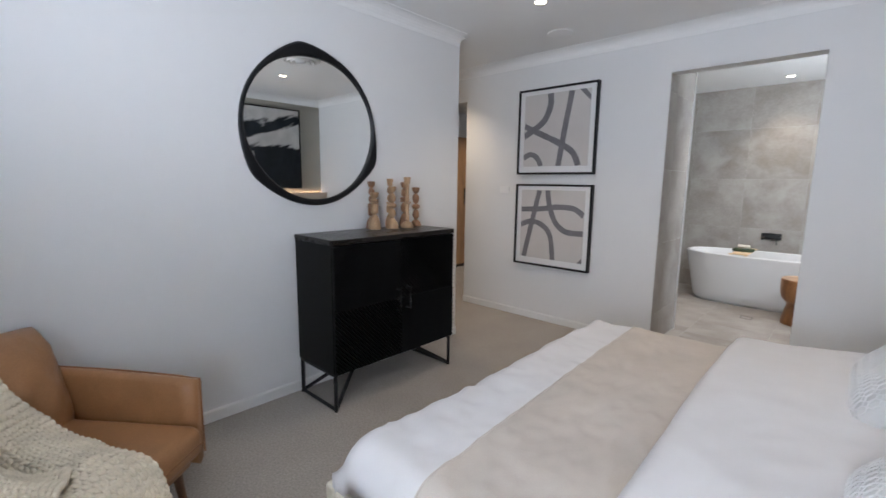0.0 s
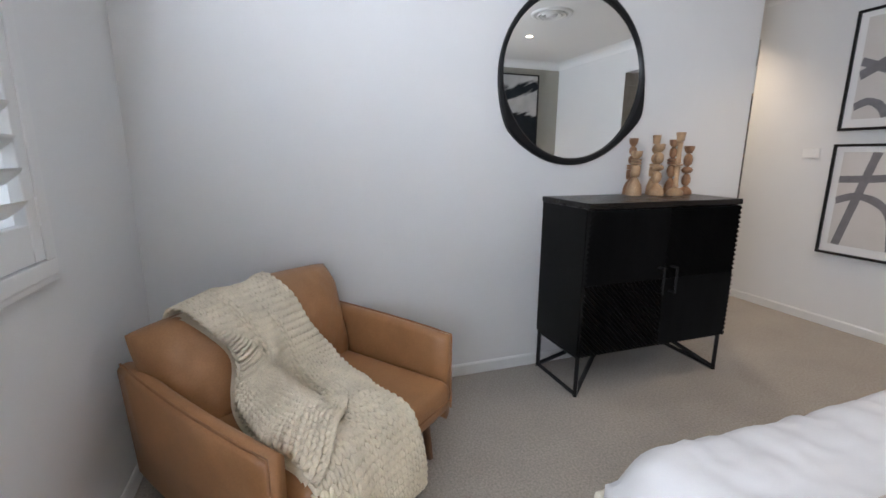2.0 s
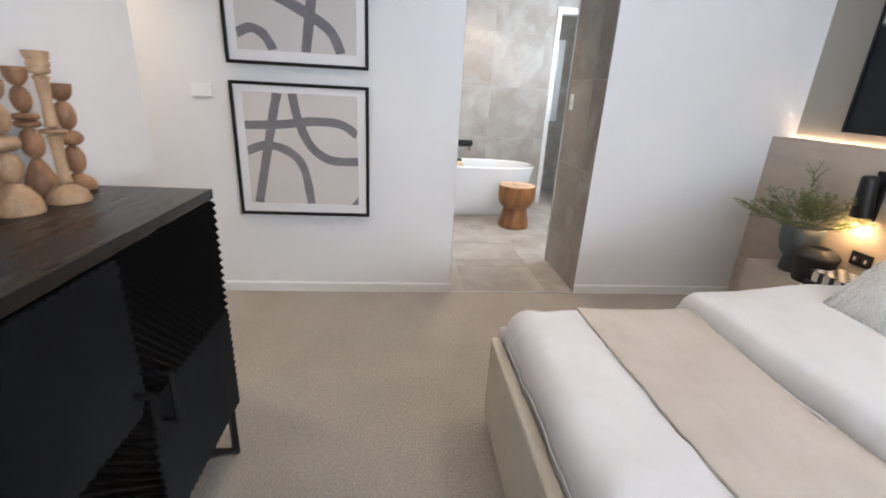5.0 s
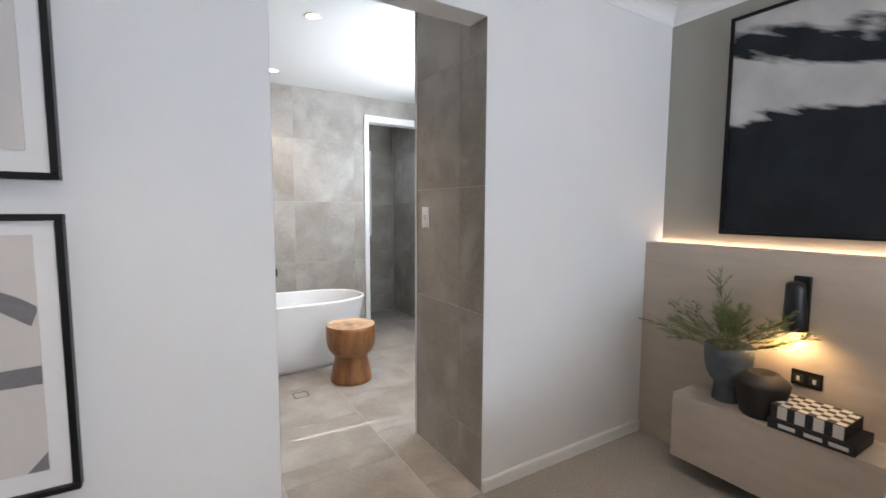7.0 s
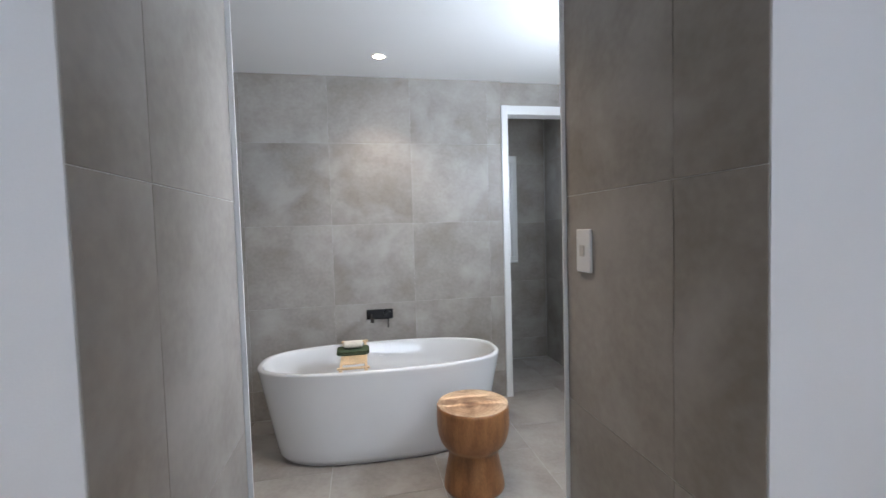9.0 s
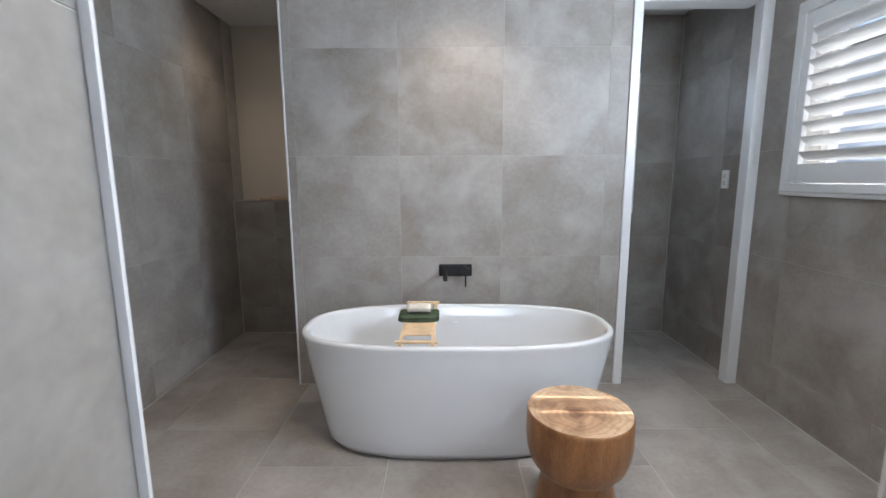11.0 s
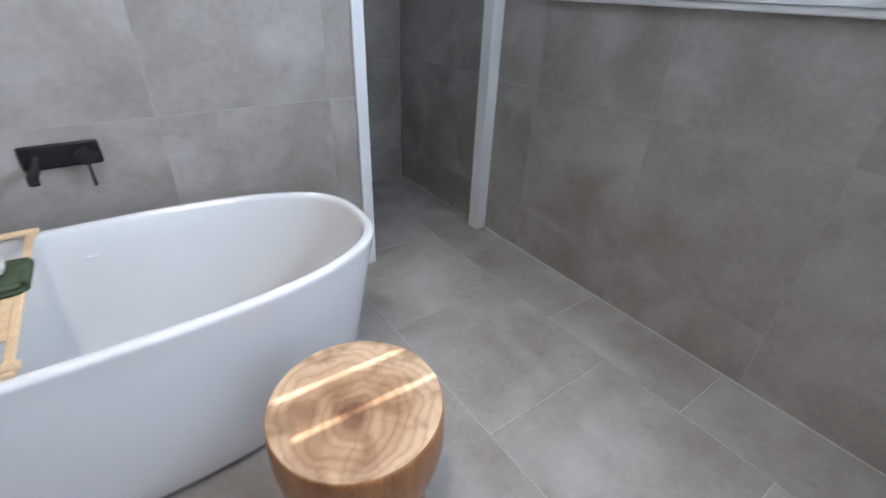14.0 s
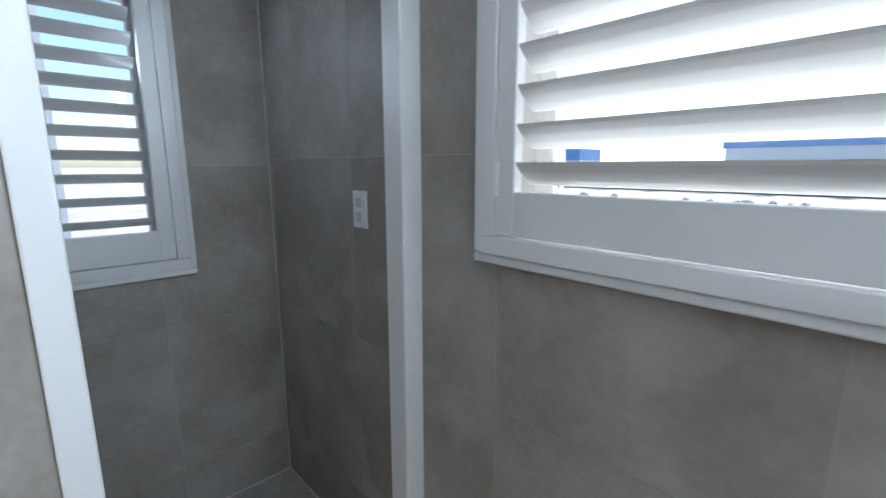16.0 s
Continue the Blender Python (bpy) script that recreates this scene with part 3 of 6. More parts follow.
# ---- shuttered windows ----
def shutter_window(name, label, w, z0, z1, panels, m, blade_w=0.075, pitch=0.0735, tilt=38, reveal=0.12, bottom=0.094):
    """A plantation shutter: outer frame, hinged panels with stiles, rails and tilted blades, and the glazed sash behind. Local x along the wall, y into the room, z up."""
    th = thing(name, label, "window shutters", kind="structure")
    th.matrix_basis = m
    fw, lip = 0.041, 0.023
    for nm, args in (("frame_head", (-w / 2 - fw, w / 2 + fw, -0.03, 0.034, z1, z1 + fw)), ("frame_sill", (-w / 2 - fw, w / 2 + fw, -0.03, 0.034, z0 - fw, z0)),
                     ("frame_side", (-w / 2 - fw, -w / 2, -0.03, 0.034, z0, z1)), ("frame_side", (w / 2, w / 2 + fw, -0.03, 0.034, z0, z1))):
        part(nm, soft_box(*args, 0.003), TRIM, th)
    fo = fw + lip
    for nm, args in (("lip_head", (-w / 2 - fo, w / 2 + fo, -0.03, 0.027, z1 + fw, z1 + fo)), ("lip_sill", (-w / 2 - fo, w / 2 + fo, -0.03, 0.027, z0 - fo, z0 - fw)),
                     ("lip_side", (-w / 2 - fo, -w / 2 - fw, -0.03, 0.027, z0 - fw, z1 + fw)), ("lip_side", (w / 2 + fw, w / 2 + fo, -0.03, 0.027, z0 - fw, z1 + fw))):
        part(nm, soft_box(*args, 0.006, 3), TRIM, th)
    part("reveal_sill", block(-w / 2, w / 2, -reveal, -0.031, z0 - 0.012, z0 + 0.002), TRIM, th)
    blade_prof = [(math.cos(k * math.tau / 10) * blade_w / 2, math.sin(k * math.tau / 10) * 0.0055) for k in range(10)]
    gap = 0.0012
    pw = (w - gap * (panels + 1)) / panels
    ca, sa = math.cos(radians(tilt)), math.sin(radians(tilt))
    for p in range(panels):
        a = -w / 2 + gap + p * (pw + gap)
        b = a + pw
        st, br, tr = 0.048, bottom, 0.07
        pz0, pz1 = z0 + 0.004, z1 - 0.004
        frame_parts = (("stile", (a, a + st, 0.002, 0.030, pz0, pz1)), ("stile", (b - st, b, 0.002, 0.030, pz0, pz1)),
                       ("bottom_rail", (a + st, b - st, 0.003, 0.029, pz0, pz0 + br)), ("top_rail", (a + st, b - st, 0.003, 0.029, pz1 - tr, pz1)))
        panel = thing("shutter_panel", "", "")
        panel.parent = th
        for nm, args in frame_parts:
            part(nm, soft_box(*args, 0.002, 1), TRIM, panel)
        zz = pz0 + br + 0.037
        me = None
        while zz < pz1 - tr - pitch * 0.3:
            if me is None:
                rings = [[(x, 0.016 + c * ca - s * sa, c * sa + s * ca) for c, s in blade_prof] for x in (a + st + 0.015, b - st - 0.015)]
                bm2 = loft(rings)
                bmesh.ops.recalc_face_normals(bm2, faces=bm2.faces[:])
                first = part("blade", bm2, TRIM, panel)
                me = first.data
                first.location = (0, 0, zz)
            else:
                o = new("blade", me)
                o.parent = panel
                o.location = (0, 0, zz)
            zz += pitch
        for hz in (pz0 + 0.12, pz1 - 0.12):
            side = a + 0.004 if p == 0 else b - 0.004
            bm2 = tube(bmesh.new(), ((side, 0.031, hz - 0.035), (side, 0.031, hz + 0.035)), 0.004, 8)
            part("hinge", bm2, PLASTIC, panel)
    yb = -reveal
    for nm, args in (("sash_head", (-w / 2, w / 2, yb - 0.05, yb, z1 - 0.045, z1)), ("sash_sill", (-w / 2, w / 2, yb - 0.05, yb, z0, z0 + 0.045)),
                     ("sash_side", (-w / 2, -w / 2 + 0.045, yb - 0.05, yb, z0 + 0.045, z1 - 0.045)), ("sash_side", (w / 2 - 0.045, w / 2, yb - 0.05, yb, z0 + 0.045, z1 - 0.045))):
        part(nm, block(*args), TRIM, th)
    pane = part("pane", block(-w / 2 + 0.045, w / 2 - 0.045, yb - 0.028, yb - 0.022, z0 + 0.045, z1 - 0.045), GLASS, th, "clear glass pane")
    pane.visible_shadow = False
    return th


shutter_window("window_1", "white plantation shutters with tilted blades in the bedroom wall", WX1 - WX0, WZ0, WZ1, 2, pose((WX0 + WX1) / 2, YS, 0))
shutter_window("window_2", "wide white plantation shutters with two panels over grey tiles", EY1 - EY0, EZ0, EZ1, 2, pose(BE, (EY0 + EY1) / 2, 0, 0, 0, 90))
shutter_window("window_3", "narrow white plantation shutter in the toilet recess", VX1 - VX0, VZ0, VZ1, 1, pose((VX0 + VX1) / 2, BY, 0, 0, 0, 180), tilt=27, pitch=0.0757, bottom=0.105, blade_w=0.07)

# ---- bedroom things ----


def sideboard():
    th = thing("sideboard", "black timber sideboard with diamond-carved doors on an angular metal base", "sideboard", (-1.93, 1.857, 0))
    D, W, Z0, Z1 = 0.415, 0.993, 0.228, 1.018
    part("top", soft_box(-0.005, D + 0.003, -0.003, W + 0.003, Z1 - 0.03, Z1, 0.003), BLACKTOP, th, "dark brown-black stained top")
    part("side_panel", soft_box(0, D - 0.022, 0, 0.022, Z0, Z1 - 0.03, 0.002), BLACKWOOD, th)
    part("side_panel", soft_box(0, D - 0.022, W - 0.022, W, Z0, Z1 - 0.03, 0.002), BLACKWOOD, th)
    part("back_panel", block(0, 0.012, 0.022, W - 0.022, Z0, Z1 - 0.03), BLACKWOOD, th)
    part("bottom_panel", block(0.012, D - 0.022, 0.022, W - 0.022, Z0, Z0 + 0.02), BLACKWOOD, th)
    hz = (Z0 + Z1 - 0.03) / 2
    for k, (y0, y1) in enumerate(((0.002, W / 2 - 0.0015), (W / 2 + 0.0015, W - 0.002))):
        door = part("door", block(D - 0.02, D - 0.004, y0, y1, Z0 + 0.002, Z1 - 0.036), BLACKWOOD, th)
        for q, (z0, z1) in enumerate(((Z0 + 0.004, hz), (hz, Z1 - 0.038))):
            bm = bmesh.new()
            ya, yb = y0 + 0.001, y1 - 0.001
            w, h = yb - ya, z1 - z0
            rising = (k == 0) == (q == 1)
            step = 0.0262
            c = -h
            while c < w:
                # a slat runs at 45 degrees: u - v = c (rising) within the panel
                pts = []
                for e, half in ((-1, step * 0.40), (0, 0), (1, step * 0.40)):
                    cc = c + half * e + step / 2
                    u0, u1 = max(0, cc), min(w, cc + h)
                    pts.append((u0, u0 - cc, u1, u1 - cc) if u1 > u0 + 0.002 else None)
                if all(pts):
                    def spot(u, v, x):
                        y = ya + (u if rising else w - u)
                        return bm.verts.new((x, y, z0 + v))
                    x0, x1 = D - 0.004, D + 0.010
                    a = [spot(p[0], p[1], x) for p, x in zip(pts, (x0, x1, x0))]
                    b = [spot(p[2], p[3], x) for p, x in zip(pts, (x0, x1, x0))]
                    bm.faces.new((a[0], b[0], b[1], a[1]))
                    bm.faces.new((a[1], b[1], b[2], a[2]))
                    bm.faces.new((a[0], a[1], a[2]))
                    bm.faces.new((b[0], b[2], b[1]))
                c += step
            bmesh.ops.recalc_face_normals(bm, faces=bm.faces[:])
            tagged(part("carved_slats", bm, BLACKWOOD, door, "diagonal ridged slats"), kind="stuff")
        yh = W / 2 + (-0.042 if k == 0 else 0.042)
        bm = bmesh.new()
        for z in (hz - 0.066, hz + 0.066):
            square_bar(bm, (D - 0.004, yh, z), (D + 0.048, yh, z), 0.011)
        square_bar(bm, (D + 0.044, yh, hz - 0.071), (D + 0.044, yh, hz + 0.071), 0.011)
        part("handle", bm, BLACKMETAL, door, "squared black metal pull")
    for ys, inward in ((0.011, 1), (W - 0.011, -1)):
        bm = bmesh.new()
        f, bk = D - 0.025, 0.02
        zt = Z0
        square_bar(bm, (f, ys, 0.0), (f, ys, zt), 0.02)
        square_bar(bm, (bk, ys, 0.0), (bk, ys, zt), 0.02)
        square_bar(bm, (bk, ys, 0.01), (f, ys, 0.01), 0.02)
        mid = ((f + bk) / 2, ys + inward * 0.30, zt - 0.005)
        square_bar(bm, (f, ys, 0.012), mid, 0.018)
        square_bar(bm, (bk, ys, 0.012), mid, 0.018)
        square_bar(bm, (bk, ys, zt - 0.01), (f, ys, zt - 0.01), 0.018)
        part("leg_frame", bm, BLACKMETAL, th, "angular black metal leg frame")
    return th


sideboard()


def wall_mirror():
    th = thing("wall_mirror", "round irregular wall mirror with a faceted black frame", "mirror", (XW, 2.02, 1.657))
    n = 120
    corners = ((100, 0.020), (215, 0.014), (337, 0.026))

    def outer(a):
        r = 0.458 + 0.010 * math.cos(a - radians(75)) ** 2
        for c, k in corners:
            d = (math.degrees(a) - c + 180) % 360 - 180
            r += k * math.exp(-(abs(d) / 17) ** 1.5) * 1.75
        return r

    def inner(a):
        r = 0.436
        for c, k in corners:
            d = (math.degrees(a) - c + 180) % 360 - 180
            r -= 0.010 * math.exp(-(d / 26) ** 2)
        return r + 0.006 * math.cos(2 * a)

    rings = []
    for rf, dx, x in ((1, 0.0, 0.0), (1, 0.0, 0.022), (1, -0.012, 0.034), (0, 0.010, 0.034), (0, 0.0, 0.026), (0, 0.0, 0.006), (1, -0.02, 0.0)):
        ring = []
        for k in range(n):
            a = k * math.tau / n
            r = (outer(a) if rf else inner(a)) + dx
            ring.append((x, r * math.cos(a), r * math.sin(a)))
        rings.append(ring)
    bm = loft(rings, caps=False)
    bmesh.ops.recalc_face_normals(bm, faces=bm.faces[:])
    part("frame", bm, BLACKFRAME, th, "uneven black timber frame")
    bm = bmesh.new()
    bm.faces.new([bm.verts.new((0.014, (inner(k * math.tau / n) + 0.004) * math.cos(k * math.tau / n), (inner(k * math.tau / n) + 0.004) * math.sin(k * math.tau / n))) for k in range(n)])
    part("mirror_glass", bm, MIRROR, th, "clear silvered mirror glass")


wall_mirror()


def candlestick(x, y, height, shapes, mat, base=0.042, foot_share=0.22, lip=0.026, rings=False):
    """A turned stick: flared foot, then a run of balls (B, b), lenses (l), discs (d), barrels (o) and columns (c), and a cup."""
    th = thing("candlestick", "turned pale timber candlestick with stacked balls and discs" if mat is TURNED else "turned reddish timber candlestick with stacked balls and discs", "candlestick", (x, y, 1.018), group="candlesticks on the sideboard")
    fh = foot_share * height
    foot = [(0, 0), (base * 0.97, 0), (base, 0.004)]
    for k in range(1, 9):
        t = k / 8
        foot.append((base * (1 - 0.16 * t - 0.56 * max(0.0, t - 0.35) ** 1.6 / 0.65 ** 1.6), 0.004 + (fh - 0.004) * t))
    foot.append((0.011, fh + 0.001))
    part("foot", lathe(foot, 28), mat, th, smooth=True)
    cup_h = 0.052 if rings else 0.044
    size = {"b": 0.040, "B": 0.048, "l": 0.026, "d": 0.011, "o": 0.044, "c": 0.105}
    wide = {"b": 0.0215, "B": 0.0255, "l": 0.031, "d": 0.029, "o": 0.0265, "c": 0.015}
    k = (height - fh - cup_h) / sum(size[q] for q in shapes)
    z = fh
    for q in shapes:
        h, r = size[q] * k, wide[q]
        prof = [(0.0, z - 0.001), (0.0075, z)]
        if q == "c":
            prof += [(r * 1.15, z + 0.006), (r * 0.95, z + 0.012), (r * 0.80, z + h * 0.5), (r * 1.0, z + h - 0.012), (r * 1.25, z + h - 0.005)]
        elif q == "o":
            prof += [(r * 0.92, z + 0.002), (r, z + h * 0.3), (r, z + h * 0.7), (r * 0.92, z + h - 0.002)]
        else:
            power = {"l": 0.85, "d": 0.4}.get(q, 0.92)
            prof += [(max(0.0075, r * math.sin(math.pi * i / 12) ** power), z + h * (1 - math.cos(math.pi * i / 12)) / 2) for i in range(1, 12)]
        prof += [(0.0075, z + h), (0.0, z + h + 0.001)]
        part({"c": "column", "d": "disc", "l": "disc", "o": "barrel"}.get(q, "ball"), lathe(prof, 24), mat, th, smooth=True)
        z += h
    cup = [(0, z - 0.001), (0.011, z), (lip * 0.62, z + 0.006), (lip * 0.86, z + cup_h * 0.38), (lip * 0.96, z + cup_h * 0.72), (lip, height - 0.001), (lip - 0.002, height), (lip - 0.006, height), (lip - 0.008, height - 0.016), (0, height - 0.018)]
    if rings:
        cup[2:5] = [(lip * 0.8, z + 0.004), (lip * 0.84, z + 0.013), (lip * 0.70, z + 0.015), (lip * 0.86, z + 0.019), (lip * 0.90, z + 0.029), (lip * 0.76, z + 0.031), (lip * 0.92, z + 0.035)]
    part("cup", lathe(cup, 24), mat, th, smooth=True)


candlestick(-1.902, 2.425, 0.325, "oddbb", TURNEDRED, 0.040, 0.27)
candlestick(-1.845, 2.405, 0.252, "odd", TURNED, 0.044, 0.42, 0.031)
candlestick(-1.888, 2.580, 0.345, "odbb", TURNED, 0.036, 0.30, 0.024, True)
candlestick(-1.812, 2.535, 0.292, "BlB", TURNED, 0.045, 0.24, 0.029)
candlestick(-1.888, 2.715, 0.322, "Bddb", TURNEDRED, 0.036, 0.30, 0.027)
candlestick(-1.785, 2.652, 0.358, "cdc", TURNED, 0.048, 0.13, 0.026, True)
candlestick(-1.852, 2.800, 0.285, "BlB", TURNEDRED, 0.040, 0.16, 0.029)


def framed_print(label, strokes, wedge, z0):
    th = thing("framed_print", label, "picture", (-1.929, 4.283, z0), group="pair of abstract prints")
    W, Hh, f = 0.793, 0.788, 0.018
    part("frame_rail", soft_box(0, W, -0.044, 0, 0, f, 0.002, 1), BLACKFRAME, th)
    part("frame_rail", soft_box(0, W, -0.044, 0, Hh - f, Hh, 0.002, 1), BLACKFRAME, th)
    part("frame_stile", soft_box(0, f, -0.044, 0, f, Hh - f, 0.002, 1), BLACKFRAME, th)
    part("frame_stile", soft_box(W - f, W, -0.044, 0, f, Hh - f, 0.002, 1), BLACKFRAME, th)
    part("mat_board", block(f, W - f, -0.028, -0.004, f, Hh - f), PAPER, th, "white mat board")
    mg = 0.055
    pr = part("print", block(mg + 0.012, W - mg - 0.012, -0.0325, -0.028, mg + 0.02, Hh - mg + 0.0), PRINT, th, "blush paper with grey brush strokes")
    x0, x1, za, zb = mg + 0.012, W - mg - 0.012, mg + 0.02, Hh - mg
    for i, (pts, wd) in enumerate(strokes):
        c = [Vector((x0 + u * (x1 - x0), 0, zb - v * (zb - za))) for u, v in pts]
        path = []
        for k in range(len(c) - 1):
            p0, p1, p2, p3 = c[max(k - 1, 0)], c[k], c[k + 1], c[min(k + 2, len(c) - 1)]
            for s in range(10):
                t = s / 10
                path.append(0.5 * ((2 * p1) + (p2 - p0) * t + (2 * p0 - 5 * p1 + 4 * p2 - p3) * t * t + (3 * p1 - p0 - 3 * p2 + p3) * t ** 3))
        path.append(c[-1])
        bm = bmesh.new()
        prev = None
        for k, p in enumerate(path):
            d = (path[min(k + 1, len(path) - 1)] - path[max(k - 1, 0)]).normalized()
            nrm = Vector((-d.z, 0, d.x))
            ww = wd / 2 * (1 + 0.10 * noise.noise(Vector((k * 0.3, i * 3.1, 0))))
            y = -0.0335 - 0.0003 * i
            pair = [bm.verts.new((min(max(q.x, x0), x1), y, min(max(q.z, za), zb))) for q in (p + nrm * ww, p - nrm * ww)]
            if prev:
                try:
                    bm.faces.new((prev[0], pair[0], pair[1], prev[1]))
                except ValueError:
                    pass
            prev = pair
        bmesh.ops.recalc_face_normals(bm, faces=bm.faces[:])
        part("brush_stroke", bm, STROKE, pr)
    bm = bmesh.new()
    vs = [bm.verts.new((x0 + u * (x1 - x0), -0.034, zb - v * (zb - za))) for u, v in wedge]
    bm.faces.new(vs)
    part("brush_stroke", bm, STROKE, pr)
    return th


framed_print("abstract grey brush stroke print in a thin black frame, lower", (
    (((0.30, 0.0), (0.24, 0.25), (0.16, 0.60), (0.07, 1.0)), 0.052),
    (((0.43, 0.0), (0.47, 0.22), (0.57, 0.45), (0.74, 0.575), (1.0, 0.585)), 0.052),
    (((0.0, 0.29), (0.33, 0.27), (0.60, 0.235), (0.85, 0.25), (1.0, 0.345)), 0.050),
    (((0.0, 0.52), (0.18, 0.46), (0.37, 0.51), (0.50, 0.66), (0.555, 1.0)), 0.050)),
    ((0.93, 1.0), (1.0, 0.92), (1.0, 1.0)), 0.548)
framed_print("abstract grey brush stroke print in a thin black frame, upper", (
    (((0.41, 0.0), (0.41, 0.18), (0.30, 0.39), (0.0, 0.57)), 0.060),
    (((0.73, 0.0), (0.65, 0.48), (0.57, 1.0)), 0.055),
    (((0.0, 0.42), (0.26, 0.54), (0.58, 0.69), (0.78, 0.82), (0.87, 1.0)), 0.055),
    (((0.0, 0.88), (0.12, 0.83), (0.23, 0.88), (0.30, 1.0)), 0.050)),
    ((0.84, 0.0), (0.93, 0.0), (1.0, 0.09), (1.0, 0.16)), 1.428)


def armchair():
    th = thing("armchair", "tan leather armchair with loose back cushions on timber legs", "armchair", (-1.369, 0.513, 0), -52)
    # local: y to the front, x to the right of someone seated facing the front... width along x
    W, D = 0.84, 0.82

    def arm(s):
        rings = []
        n = 10
        for k in range(n + 1):
            t = k / n
            y = -D / 2 + 0.05 + t * (D - 0.06)
            top = (0.568 if s < 0 else 0.560) - (0.018 if s < 0 else 0.038) * t
            bot = 0.13 if s > 0 else 0.19
            xo = s * (W / 2 + (0.022 if s > 0 else 0) + 0.015 * math.sin(t * math.pi))
            th_ = 0.062
            xi = xo - s * th_
            r = 0.018
            prof = [(xi, bot + r), (xi, top - r), (xi + s * r * 0.6, top - r * 0.3), (xi + s * r * 1.4, top), (xo - s * r * 1.4, top), (xo - s * r * 0.5, top - r * 0.3), (xo, top - r), (xo - s * 0.02, bot + r), (xo - s * (r + 0.02), bot), (xi + s * r, bot)]
            shrink = 0.985 if k in (0, n) else 1
            rings.append([((px - (xo + xi) / 2) * shrink + (xo + xi) / 2, y, (pz - 0.38) * shrink + 0.38) for px, pz in prof])
        bm = loft(rings)
        bmesh.ops.recalc_face_normals(bm, faces=bm.faces[:])
        a = part("arm", bm, LEATHER, th, smooth=True)
        bm = bmesh.new()
        xo = s * (W / 2 + (0.022 if s > 0 else 0))
        pts = [(xo - s * 0.012 + s * 0.015 * math.sin(k / 10 * math.pi), -D / 2 + 0.05 + k / 10 * (D - 0.06), (0.566 if s < 0 else 0.558) - (0.018 if s < 0 else 0.038) * k / 10) for k in range(11)]
        pts.append((xo - s * 0.012, D / 2 - 0.008, 0.23))
        part("piping", tube(bm, pts, 0.0045, 6), SEAM, a, smooth=True)

    arm(1)
    arm(-1)
    part("back_panel", soft_box(-W / 2 + 0.04, W / 2 - 0.04, -D / 2 + 0.03, -D / 2 + 0.10, 0.20, 0.60, 0.03, 3), LEATHER, th, smooth=True)
    part("seat_base", soft_box(-W / 2 + 0.06, W / 2 - 0.06, -D / 2 + 0.05, D / 2 - 0.03, 0.19, 0.27, 0.02, 3), LEATHER, th, smooth=True)
    bm = soft_box(-W / 2 + 0.063, W / 2 - 0.063, -D / 2 + 0.10, D / 2 + 0.035, 0.255, 0.385, 0.045, 5)
    for v in bm.verts:
        if v.co.z > 0.34:
            v.co.z += 0.018 * max(0, 1 - (v.co.x / 0.36) ** 2)
    seat = part("seat_cushion", bm, LEATHER, th, smooth=True)
    part("piping", tube(bmesh.new(), [(x, D / 2 + 0.0365, 0.318) for x in (-0.33, 0, 0.33)], 0.003, 6), SEAM, seat)
    for s in (-1, 1):
        bm = pillow_mesh(0.41, 0.47, 0.25, 0.55, 0.008, s * 3.0, 24, 0.03)
        ob = part("back_cushion", bm, LEATHER, th, smooth=True)
        ob.matrix_basis = pose(s * 0.195 + 0.01, -D / 2 + 0.195, 0.533 if s < 0 else 0.480, 17 if s < 0 else 22, -3 if s < 0 else 7, s * -4)
    for x in (-W / 2 + 0.085, W / 2 - 0.085):
        for y in (-D / 2 + 0.09, D / 2 - 0.09):
            part("leg", tube(bmesh.new(), ((x, y, 0.20), (x * 1.06, y * 1.05, 0.0)), [0.02, 0.013], 14), LEGWOOD, th, smooth=True)
    return th


chair = armchair()


